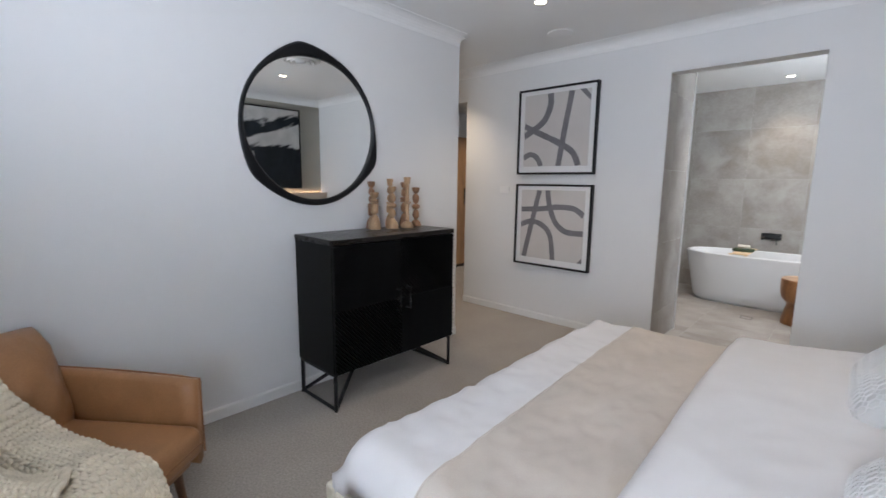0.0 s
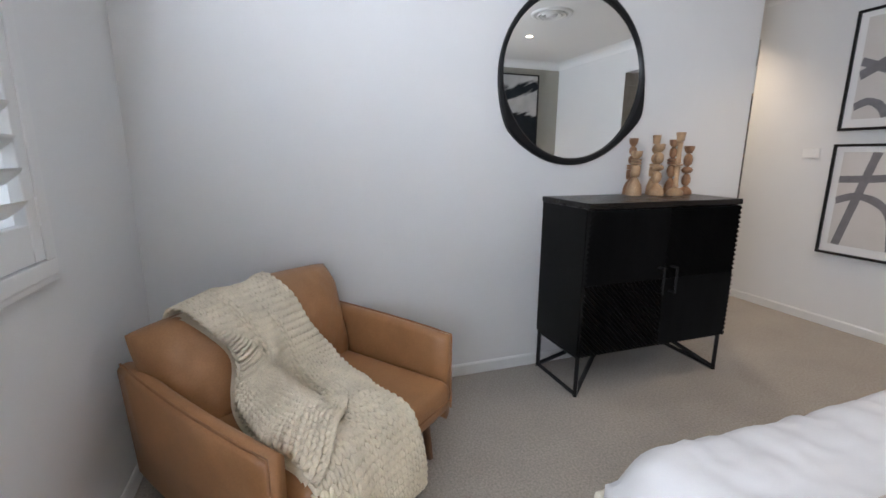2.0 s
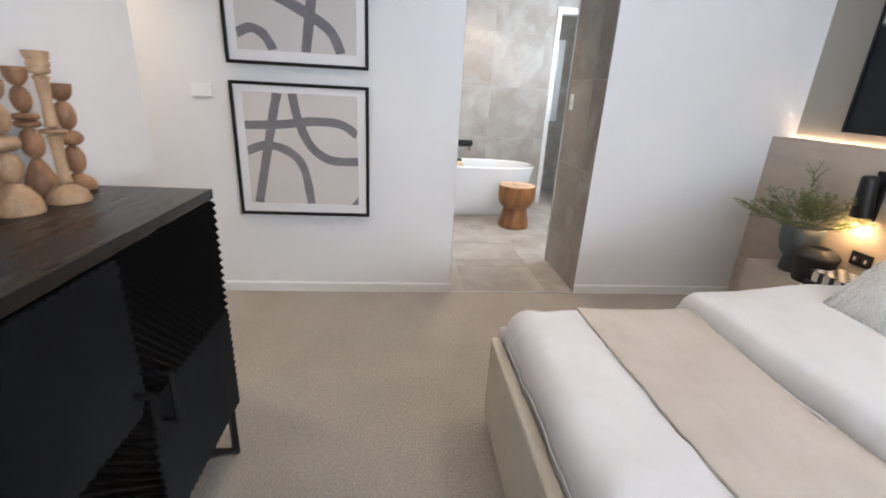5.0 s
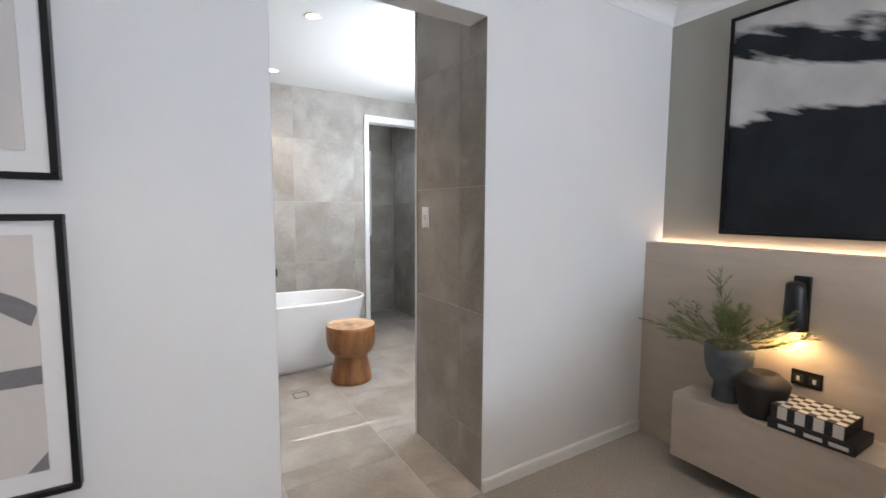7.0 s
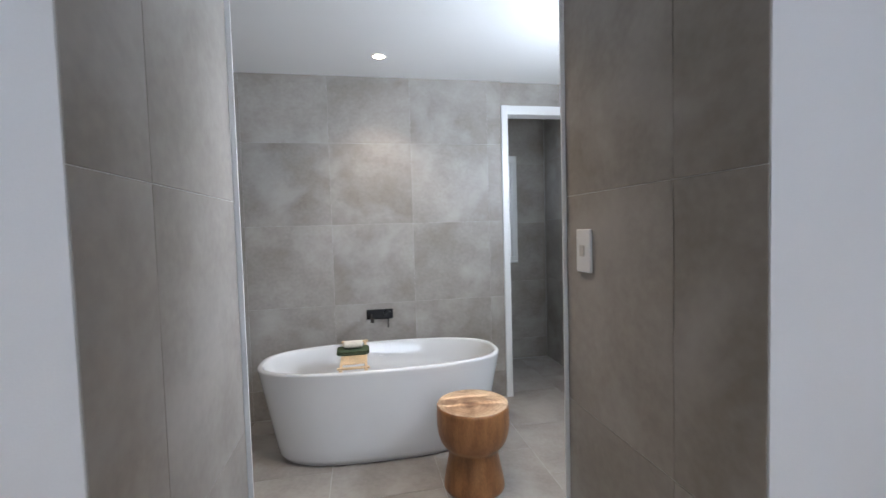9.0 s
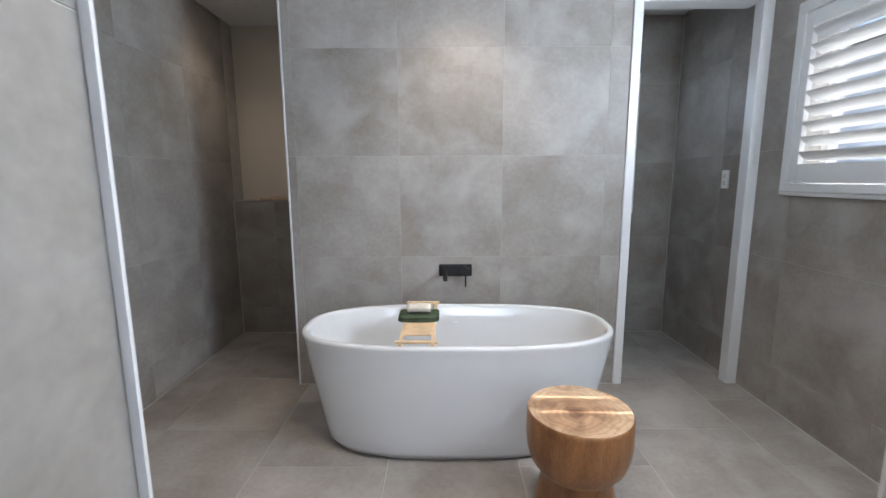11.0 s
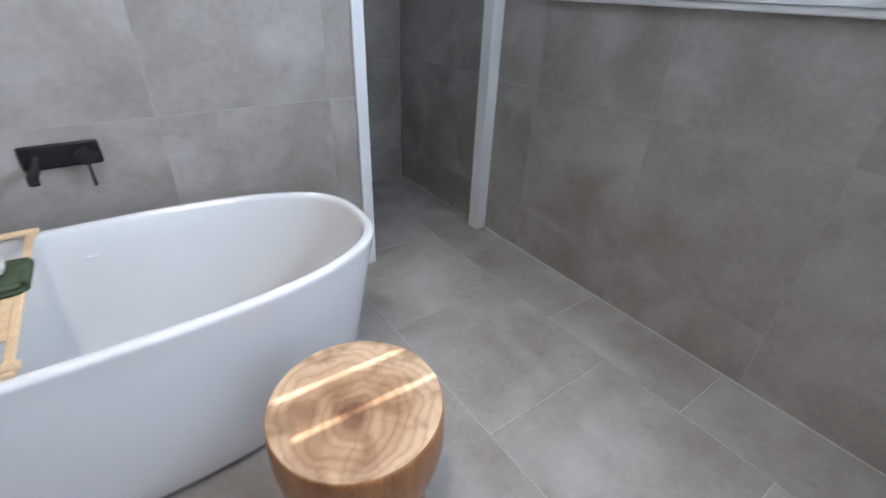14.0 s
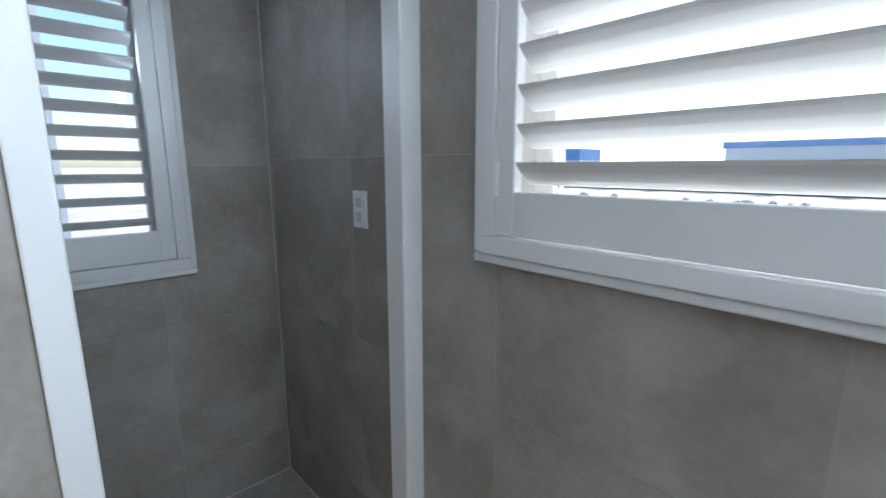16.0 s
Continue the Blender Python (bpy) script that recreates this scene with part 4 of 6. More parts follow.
def knitted_throw():
    """A thick hand-knitted blanket, spread over the chair's back and seat: every stitch is a pair of slanted yarn loops."""
    th = thing("throw_blanket", "chunky cream hand-knitted wool blanket draped over the armchair", "blanket", (-1.369, 0.513, 0), -52)
    # the fall of the blanket from behind the backrest to below the seat's front: y, z in the chair's own axes
    fall = ((-0.315, 0.56), (-0.325, 0.65), (-0.295, 0.727), (-0.23, 0.742), (-0.15, 0.70), (-0.08, 0.59), (-0.03, 0.475), (0.06, 0.428), (0.20, 0.425), (0.33, 0.43), (0.42, 0.40), (0.465, 0.31), (0.475, 0.20), (0.48, 0.11))
    pts = [Vector((0, y, z)) for y, z in fall]
    path = []
    for k in range(len(pts) - 1):
        p0, p1, p2, p3 = pts[max(k - 1, 0)], pts[k], pts[k + 1], pts[min(k + 2, len(pts) - 1)]
        for s in range(12):
            t = s / 12
            path.append(0.5 * ((2 * p1) + (p2 - p0) * t + (2 * p0 - 5 * p1 + 4 * p2 - p3) * t * t + (3 * p1 - p0 - 3 * p2 + p3) * t ** 3))
    path.append(pts[-1])
    cum = [0.0]
    for a, b in zip(path, path[1:]):
        cum.append(cum[-1] + (b - a).length)
    L = cum[-1]

    def centre(s):
        s = min(max(s, 0), L)
        for k in range(len(cum) - 1):
            if cum[k + 1] >= s:
                return path[k].lerp(path[k + 1], (s - cum[k]) / max(1e-6, cum[k + 1] - cum[k]))
        return path[-1]

    def on(s, u, lift=0.0):
        """s along the fall, u across in -1..1."""
        t = s / L
        left = 0.315 - 0.105 * math.exp(-((t - 0.36) / 0.16) ** 2) + 0.03 * t + 0.008 * math.sin(t * 31)
        right = -0.055 - 0.035 * t - 0.10 * math.exp(-((t - 0.49) / 0.16) ** 2) + 0.006 * math.sin(t * 37 + 1)
        mid, width = (left + right) / 2, (left - right) / 2
        p = centre(s)
        q = centre(s + 0.01)
        o = centre(s - 0.01)
        d = (q - o).normalized()
        nrm = Vector((0, -d.z, d.y))
        if nrm.dot(Vector((0, 0.35, 0.8))) < 0 and t > 0.1:
            nrm = -nrm
        x = mid + u * width
        fold = (0.35 + 0.65 * t) * (0.012 * math.sin(u * 5.2 + t * 7) + 0.022 * noise.noise(Vector((u * 2.0, t * 5, 1.7))))
        fold += 0.034 * math.exp(-((u - 0.15 - 0.35 * t) / 0.16) ** 2) * math.sin(t * math.pi) ** 2 - 0.02 * math.exp(-((u + 0.2 - 0.3 * t) / 0.12) ** 2) * math.sin(t * math.pi) ** 2
        edge = -0.05 * max(0, abs(u) - 0.8) * (1 if 0.45 < t else 0.4)
        slump = -0.14 * x * max(0, 1 - t / 0.45)
        return Vector((x, p.y, p.z + slump)) + nrm * (fold + edge + lift + 0.012)

    ns, nu = 90, 30
    bm = bmesh.new()
    for lift in (-0.020, -0.030):
        g = [[bm.verts.new(on(L * i / ns, j / nu * 2 - 1, lift)) for j in range(nu + 1)] for i in range(ns + 1)]
        for i in range(ns):
            for j in range(nu):
                bm.faces.new((g[i][j], g[i][j + 1], g[i + 1][j + 1], g[i + 1][j]))
    part("knit_base", bm, WOOL, th, smooth=True)
    verts, faces = [], []
    ring_n, seg_n = 6, 5

    def loop(a, b, nrm, thick):
        """One strand of yarn from a to b, arched along nrm."""
        base = len(verts)
        ax = b - a
        side = ax.cross(nrm).normalized()
        jit = 1 + 0.24 * (random.random() - 0.5)
        for q in range(seg_n):
            t = q / (seg_n - 1)
            c = a + ax * (t * 1.08 - 0.04) + nrm * (thick * 1.15 * math.sin(math.pi * t))
            r = thick * jit * (0.42 + 0.75 * math.sin(math.pi * (0.12 + 0.76 * t)))
            for w in range(ring_n):
                an = w * math.tau / ring_n
                verts.append(c + side * (r * math.cos(an)) + nrm * (r * 0.8 * math.sin(an)))
        for q in range(seg_n - 1):
            for w in range(ring_n):
                p, o2 = base + q * ring_n, (w + 1) % ring_n
                faces.append((p + w, p + o2, p + ring_n + o2, p + ring_n + w))
        faces.append(tuple(base + w for w in range(ring_n - 1, -1, -1)))
        faces.append(tuple(base + (seg_n - 1) * ring_n + w for w in range(ring_n)))

    def knit(at, rows, cols, thick):
        """Stockinette over a patch: at(f, g, lift), f along the rows' fall and g across, both 0 to 1."""
        for i in range(rows):
            for j in range(cols):
                for sgn in (-1, 1):
                    f0, f1, g = (i + 0.1) / rows, (i + 1.37) / rows, (j + 0.5) / cols
                    wob = 0.10 * noise.noise(Vector((i * 0.37, j * 0.41, 2.0)))
                    a = at(f0, g + (sgn * 0.43 + wob) / cols, 0.003)
                    b = at(f1, g + (sgn * 0.10 + wob) / cols, 0.007)
                    m0, m1 = at((f0 + f1) / 2, g, 0.0), at((f0 + f1) / 2, g, 0.03)
                    loop(a, b, (m1 - m0).normalized(), thick)

    knit(lambda f, g, lift: on(L * f, g * 2 - 1, lift), 50, 17, 0.0073)

    # the turned-over flap along one edge of the blanket
    def flap(f, g, lift):
        inner = 0.92 - 1.12 * f ** 0.8
        u = inner + (0.985 - inner) * g
        rise = 0.040 * min(1.0, f * 5) * (0.55 + 0.45 * math.sin(math.pi * min(1, 0.25 + g * 0.75)))
        return on(L * (0.27 + f * (0.42 + 0.10 * g)), u, lift + rise + 0.006 * noise.noise(Vector((f * 5, g * 4, 3.3))))

    bm = bmesh.new()
    nf = 24
    top, low = ([[bm.verts.new(flap(i / nf, j / 12, d)) for j in range(13)] for i in range(nf + 1)] for d in (-0.006, -0.020))
    for i in range(nf):
        for j in range(12):
            bm.faces.new((top[i][j], top[i][j + 1], top[i + 1][j + 1], top[i + 1][j]))
            bm.faces.new((low[i][j], low[i + 1][j], low[i + 1][j + 1], low[i][j + 1]))
    part("flap_base", bm, WOOL, th, smooth=True)
    knit(lambda f, g, lift: flap(g, f, lift), 15, 24, 0.0080)
    # plaited hems of the flap
    for edge, count in ((lambda t, d: flap(1.0, t, d), 17), (lambda t, d: flap(t, 0.0, d), 24)):
        for k in range(count):
            for d0, d1 in ((0.008, -0.010), (-0.012, 0.006)):
                a, b = edge(k / count, d0), edge(min(1.0, (k + 1.3) / count), d1)
                loop(a, b, Vector((0.0, 0.45, 0.85)).normalized(), 0.0088)
    me = bpy.data.meshes.new("stitches")
    me.from_pydata([tuple(v) for v in verts], [], faces)
    me.materials.append(WOOL)
    for p in me.polygons:
        p.use_smooth = True
    st = new("stitches", me)
    st.parent = th
    tagged(st, "thick braided wool stitches", kind="stuff")


knitted_throw()


# ---- bed ----
BX0, BX1, BY0, BY1 = -0.562, 1.50, 1.19, 2.995


def bed():
    th = thing("bed", "low upholstered cream bed base with a white mattress", "bed")
    part("foot_rail", soft_box(BX0, BX0 + 0.05, BY0, BY1, 0.035, 0.412, 0.012, 3), BEDBASE, th)
    for y0, y1 in ((BY0, BY0 + 0.05), (BY1 - 0.05, BY1)):
        part("side_rail", soft_box(BX0 + 0.05, BX1, y0, y1, 0.035, 0.41, 0.012, 3), BEDBASE, th)
    part("slat_base", block(BX0 + 0.05, BX1, BY0 + 0.05, BY1 - 0.05, 0.12, 0.30), BEDBASE, th)
    part("mattress", soft_box(BX0 + 0.06, BX1 - 0.01, BY0 + 0.06, BY1 - 0.06, 0.30, 0.52, 0.05, 4), LINENWHITE, th, "white mattress", smooth=True)
    for x in (BX0 + 0.10, BX1 - 0.10):
        for y in (BY0 + 0.12, BY1 - 0.12):
            part("leg", tube(bmesh.new(), ((x, y, 0.12), (x, y, 0)), [0.03, 0.022], 12), LEGWOOD, th)


bed()


def round_edge(x, y, x0, x1, y0, y1, r):
    """How far a cloth drops near the edges of the bed."""
    dx = max(0, x0 + r - x, x - (x1 - r))
    dy = max(0, y0 + r - y, y - (y1 - r))
    d = min(r, math.hypot(dx, dy))
    return r - math.sqrt(max(0, r * r - d * d))


def duvet_top(x, y):
    n = noise.noise(Vector((x * 2.5, y * 2.5, 0.3))) * 0.010 + noise.noise(Vector((x * 7, y * 5, 2.3))) * 0.006
    edge = max(0, 1 - (x - BX0) / 0.30)
    n += edge * (0.016 * noise.noise(Vector((x * 3, y * 9, 4.0))) - 0.024 * abs(noise.noise(Vector((x * 6 + y * 3, y * 13, 9.0)))))
    crease = 0.016 * abs(noise.noise(Vector((x * 7 + y * 3, y * 4, 5.0)))) + 0.008 * abs(noise.noise(Vector((x * 19, y * 12, 1.0))))
    z = 0.572 + n - crease - round_edge(x, y, BX0 + 0.03, 1.6, BY0 + 0.0, BY1 + 0.0, 0.095) * 1.2
    return (x, y, z)


ob = part("duvet", cloth_slab(BX0 + 0.035, 0.55, BY0 + 0.005, BY1 - 0.005, duvet_top, 0.06, 60, 110), LINENWHITE, smooth=True)
tagged(ob, "white cotton duvet tucked into the cream bed base", "duvet")
part("seam", tube(bmesh.new(), [(lambda p: (p[0] - 0.001, p[1], p[2] - 0.03))(duvet_top(BX0 + 0.035, BY0 + 0.03 + (BY1 - BY0 - 0.06) * k / 50)) for k in range(51)], 0.0035, 6), LINENWHITE, ob, smooth=True)


def runner_top(x, y):
    wave = 0.007 * abs(noise.noise(Vector((x * 13 + y * 1.5, y * 1.6, 8.0)))) + 0.003 * noise.noise(Vector((x * 5, y * 9, 3.0)))
    edge = 0.008 * math.sin(y * 2.1) + 0.065 * (1 - (y - BY0) / (BY1 - BY0))
    z = duvet_top(x + edge, y)[2]
    return (x + edge, y, z + 0.0065 + wave)


ob = part("bed_runner", cloth_slab(-0.255, 0.25, BY0 - 0.012, BY1 + 0.012, runner_top, 0.006, 46, 100), THROW, smooth=True)
tagged(ob, "oatmeal linen bed runner folded across the duvet", "throw")
for hx in (-0.252, 0.247):
    part("hem", tube(bmesh.new(), [runner_top(hx, BY0 + (BY1 - BY0) * k / 60) for k in range(61)], 0.003, 6), THROW, ob, smooth=True)


def fold_top(x, y):
    n = noise.noise(Vector((x * 2.0 + 4, y * 2.2, 0.9))) * 0.016 + noise.noise(Vector((x * 6, y * 4, 7.3))) * 0.008 - 0.010 * abs(noise.noise(Vector((x * 5 - y * 3, y * 6, 2.0))))
    t = (x - 0.16) / 0.55
    z = 0.643 + 0.03 * min(1, max(0, t)) + n
    z -= round_edge(x, y, 0.21, 1.6, BY0 - 0.04, BY1 + 0.03, 0.055) * 0.95
    z -= 0.12 * max(0, (y - (BY1 - 0.05)) / 0.08) ** 2 + 0.12 * max(0, ((BY0 + 0.04) - y) / 0.08) ** 2
    return (x + 0.018 * math.sin(y * 1.7 + 0.4), y, z)


ob = part("folded_quilt", cloth_slab(0.21, 1.05, BY0 - 0.035, BY1 + 0.025, fold_top, 0.066, 50, 100), LINENWHITE, smooth=True)
tagged(ob, "white quilt turned back in a thick fold", "quilt")


part("hem", tube(bmesh.new(), [(lambda p: (p[0] - 0.002, p[1], p[2] - 0.034))(fold_top(0.21, BY0 - 0.03 + (BY1 - BY0 + 0.05) * k / 60)) for k in range(61)], 0.007, 6), LINENWHITE, ob, smooth=True)


def cushion(name, label, x, y, z, w, h, d, tilt, turn, mat, seed, pattern=False):
    th = thing(name, label, "cushion", group="cushions on the bed")
    th.matrix_basis = pose(x, y, z, 0, 0, turn) @ pose(0, 0, 0, -tilt, 0, 0)
    cover = part("cover", pillow_mesh(w, h, d, 0.45, 0.008, seed, 20), mat, th, smooth=True)
    if pattern:
        bm = bmesh.new()
        for side in (-1, 1):
            for i in range(-15, 16):
                for sg in (-1, 1):
                    pts = []
                    for k in range(41):
                        v = (k / 40 * 2 - 1) * 0.93
                        u = i / 15.0 * 1.3 + sg * (v * 0.50 + 0.02 * math.sin(v * 36))
                        if abs(u) < 0.92:
                            e = max(0.0, (1 - abs(u) ** 3) * (1 - abs(v) ** 3)) ** 0.45
                            pts.append((u * w / 2, side * (e * d / 2 + 0.0065), v * h / 2))
                    if len(pts) > 2:
                        tube(bm, pts, 0.0019, 5)
        part("pattern", bm, CUSHIONLINE, cover, "white woven lattice")
    return th


for k, y in enumerate((1.64, 2.52)):
    cushion("pillow", "plump white cotton sleeping pillow", 1.30, y, 0.80, 0.78, 0.46, 0.20, -28, 90, LINENWHITE, 5 + k)
for k, y in enumerate((1.66, 2.48)):
    cushion("pillow", "white lattice-patterned european pillow leaning back", 1.07, y, 0.84, 0.60, 0.50, 0.17, -26, 90, CUSHION, 9 + k, True)
for k, y in enumerate((1.64, 2.53)):
    cushion("scatter_cushion", "white and grey lattice-patterned scatter cushion", 0.80, y, 0.775, 0.60, 0.47, 0.16, -48, 90, CUSHION, 13 + k, True)

# ---- headboard wall ----
hb = thing("headboard", "pale oak laminate headboard wall with a warm lit ledge", "headboard")
part("panel", soft_box(1.53, 1.55, YS, YA, 0.0, 1.168, 0.002, 1), OAKPANEL, hb)
part("capping", soft_box(1.55, 1.668, YS, YA, 1.140, 1.166, 0.002, 1), OAKPANEL, hb)
part("light_strip", block(1.672, 1.686, YS + 0.01, YA - 0.01, 1.148, 1.162), STRIPGLOW, hb, "warm glowing light strip")
for y0, y1 in ((3.05, 3.93), (0.02, 1.0)):
    bs = thing("bedside_ledge", "wall-mounted pale oak bedside ledge", "bedside table", group="bedside ledges")
    part("top", soft_box(1.285, 1.5305, y0, y1, 0.405, 0.425, 0.002, 1), OAKPANEL, bs)
    part("front", soft_box(1.285, 1.305, y0, y1, 0.09, 0.405, 0.002, 1), OAKPANEL, bs)
    part("end", soft_box(1.305, 1.5305, y1 - 0.02, y1, 0.09, 0.405, 0.002, 1), OAKPANEL, bs)
    part("end", soft_box(1.305, 1.5305, y0, y0 + 0.02, 0.09, 0.405, 0.002, 1), OAKPANEL, bs)

cv = thing("painting", "large abstract canvas of black strokes in a thin black frame", "painting", (1.66, 2.90, 1.79))
part("canvas", block(0, 0.03, -1.02, 1.02, -0.545, 0.545), CANVAS, cv, "black and off-white brushwork")
for args in ((-0.012, 0.03, -1.035, 1.035, -0.56, -0.545), (-0.012, 0.03, -1.035, 1.035, 0.545, 0.56), (-0.012, 0.03, -1.035, -1.02, -0.545, 0.545), (-0.012, 0.03, 1.02, 1.035, -0.545, 0.545)):
    part("frame_rail", block(*args), BLACKFRAME, cv)


def sconce(y):
    th = thing("wall_lamp", "black metal wall lamp glowing warm downwards", "wall lamp", (1.531, y, 0.955), group="bedside wall lamps")
    bm = soft_box(-0.018, 0, -0.034, 0.034, -0.145, 0.11, 0.008, 3)
    part("back_plate", bm, BLACKMETAL, th)
    shade = lathe([(0.050, -0.125), (0.048, -0.12), (0.036, 0.075), (0.030, 0.086), (0, 0.088)], 24)
    bmesh.ops.recalc_face_normals(shade, faces=shade.faces[:])
    o = part("shade", shade, BLACKMETAL, th, smooth=True)
    o.matrix_basis = pose(-0.075, 0, 0.0, 0, -8, 0)
    o = part("shade_lining", lathe([(0.0465, -0.122), (0.034, 0.07), (0, 0.075)], 24), INK, th, smooth=True)
    o.matrix_basis = pose(-0.075, 0, 0.0, 0, -8, 0)
    b = part("bulb", lathe([(0, -0.10), (0.018, -0.092), (0.022, -0.07), (0.014, -0.04), (0, -0.03)], 16), BULBGLOW, th, "glowing warm bulb", smooth=True)
    b.matrix_basis = pose(-0.075, 0, 0.0, 0, -8, 0)
    part("arm", tube(bmesh.new(), ((-0.01, 0, 0.05), (-0.06, 0, 0.05)), 0.009, 10), BLACKMETAL, th)


sconce(3.50)
sconce(0.58)
for y in (3.50, 0.58):
    spot_lamp("sconce_light", (1.445, y, 0.825), 5.5, (1.0, 0.62, 0.28), 150, 0.8, 0.03, target=(1.475, y, 0.0))

ol = thing("power_outlet", "black double power outlet plate", "outlet", (1.53, 3.46, 0.60))
part("plate", soft_box(-0.008, 0, -0.058, 0.058, -0.036, 0.036, 0.003, 2), BLACKFRAME, ol)
for y in (-0.03, 0.03):
    part("socket", soft_box(-0.0105, -0.008, y - 0.02, y + 0.02, -0.022, 0.016, 0.001, 1), POTBLACK, ol)
    part("rocker", block(-0.0125, -0.0105, y - 0.006, y + 0.006, -0.012, 0.008), INK, ol, "pale rocker switch")


def fern_pot():
    th = thing("potted_plant", "feathery green fern in a slate blue footed pot", "plant", (1.42, 3.74, 0.425))
    prof = [(0, 0), (0.058, 0), (0.063, 0.010), (0.058, 0.055), (0.056, 0.088), (0.072, 0.105), (0.090, 0.135), (0.101, 0.18), (0.105, 0.23), (0.104, 0.275), (0.098, 0.28), (0.095, 0.25), (0, 0.25)]
    part("pot", lathe(prof, 36), POTBLUE, th, smooth=True)
    part("soil", lathe([(0.094, 0.248), (0.05, 0.262), (0, 0.266)], 20), SOIL, th)
    rnd = random.Random(11)
    verts, faces = [], []
    sv = bmesh.new()

    def needle(c, d, ln, wide):
        sd = d.cross(Vector((rnd.uniform(-1, 1), rnd.uniform(-1, 1), rnd.uniform(-1, 1)))).normalized() * wide
        b0 = len(verts)
        m = c + d * ln * 0.45
        verts.extend((tuple(c), tuple(m + sd), tuple(c + d * ln), tuple(m - sd)))
        faces.append((b0, b0 + 1, b0 + 2, b0 + 3))

    def sprig(p, d, ln, level):
        """A stiff twig whose tip lifts, set with needles, forking twice."""
        n = 9 if level == 0 else 5
        pts = [p.copy()]
        for k in range(n):
            d = (d + Vector((rnd.uniform(-0.09, 0.09), rnd.uniform(-0.09, 0.09), 0.05 if k > n / 2 else 0.0))).normalized()
            p = p + d * ln / n
            pts.append(p.copy())
        tube(sv, pts, [(0.0030, 0.0019, 0.0014)[level] * (1 - 0.7 * k / n) for k in range(n + 1)], 4)
        for k in range(1 if level else 3, n + 1):
            ax = (pts[k] - pts[k - 1]).normalized()
            sd = ax.cross(Vector((rnd.uniform(-0.5, 0.5), rnd.uniform(-0.5, 0.5), 1))).normalized()
            for sg in (-1, 1):
                if level < 2 and k < n and rnd.random() < (0.75 if level == 0 else 0.32):
                    sprig(pts[k], (ax * 0.85 + sd * sg * rnd.uniform(0.4, 0.7)).normalized(), ln * rnd.uniform(0.26, 0.40) * (1.15 - 0.6 * k / n), level + 1)
                for e in range(1):
                    c = pts[k - 1].lerp(pts[k], rnd.random())
                    needle(c, (ax * 0.9 + sd * sg * 0.55 + Vector((0, 0, rnd.uniform(-0.2, 0.3)))).normalized(), rnd.uniform(0.014, 0.028), 0.0013)

    for i in range(23):
        a = i * 2.399 + rnd.uniform(-0.3, 0.3)
        lean = rnd.uniform(0.85, 1.3) if i % 3 else rnd.uniform(0.2, 0.6)
        d = Vector((math.cos(a) * math.sin(lean), math.sin(a) * math.sin(lean) * 1.1, math.cos(lean)))
        d.x = min(d.x, 0.12)
        sprig(Vector((rnd.uniform(-0.06, 0.05), rnd.uniform(-0.06, 0.06), 0.255)), d.normalized(), rnd.uniform(0.24, 0.38) if i % 3 else rnd.uniform(0.16, 0.24), 0)
    part("stem", sv, STEM, th)
    me = bpy.data.meshes.new("fronds")
    me.from_pydata(verts, [], faces)
    me.materials.append(FERN)
    fr = new("fronds", me)
    fr.parent = th
    tagged(fr, "fine green needles on stiff forked twigs", kind="stuff")


fern_pot()
bp = thing("vase", "squat charcoal ceramic vase with a folded rim", "vase", (1.385, 3.575, 0.425))
part("body", lathe([(0, 0), (0.076, 0), (0.083, 0.01), (0.094, 0.07), (0.106, 0.145), (0.108, 0.156), (0.102, 0.166), (0.064, 0.196), (0.050, 0.200), (0.046, 0.19), (0, 0.15)], 32), POTBLACK, bp, smooth=True)

bk = thing("book", "black coffee table book with pale lettering on its spine", "book", (1.365, 3.355, 0.425))
part("cover", soft_box(-0.085, 0.12, -0.14, 0.15, 0, 0.044, 0.002, 1), BOOKBLACK, bk)
for k, (a, b) in enumerate(((-0.12, -0.06), (-0.04, 0.02), (0.05, 0.11))):
    part("spine_mark", block(-0.0865, -0.085, a, b, 0.014, 0.030), INK, bk)
cb = thing("game_box", "box with a black and cream chequered lid", "box", (1.372, 3.375, 0.469))
part("body", soft_box(-0.08, 0.11, -0.125, 0.125, 0, 0.06, 0.002, 1), BOOKBLACK, cb)
for i in range(6):
    for j in range(8):
        if (i + j) % 2 == 0:
            part("check", block(-0.079 + i * 0.031, -0.079 + (i + 1) * 0.031, -0.124 + j * 0.031, -0.124 + (j + 1) * 0.031, 0.06, 0.0612), INK, cb)
for j in range(4):
    part("side_mark", block(-0.0815, -0.08, -0.12 + j * 0.062, -0.086 + j * 0.062, 0.004, 0.057), INK, cb)

# light switch on the bedroom wall
sw = thing("light_switch", "flat white light switch plate on white wall", "light switch", (-2.095, YA, 1.275))
part("plate", soft_box(-0.058, 0.058, -0.008, 0, -0.036, 0.036, 0.003, 2), PLASTIC, sw)
for x in (-0.02, 0.02):
    part("rocker", soft_box(x - 0.006, x + 0.006, -0.011, -0.008, -0.01, 0.01, 0.001, 1), PLASTIC, sw)


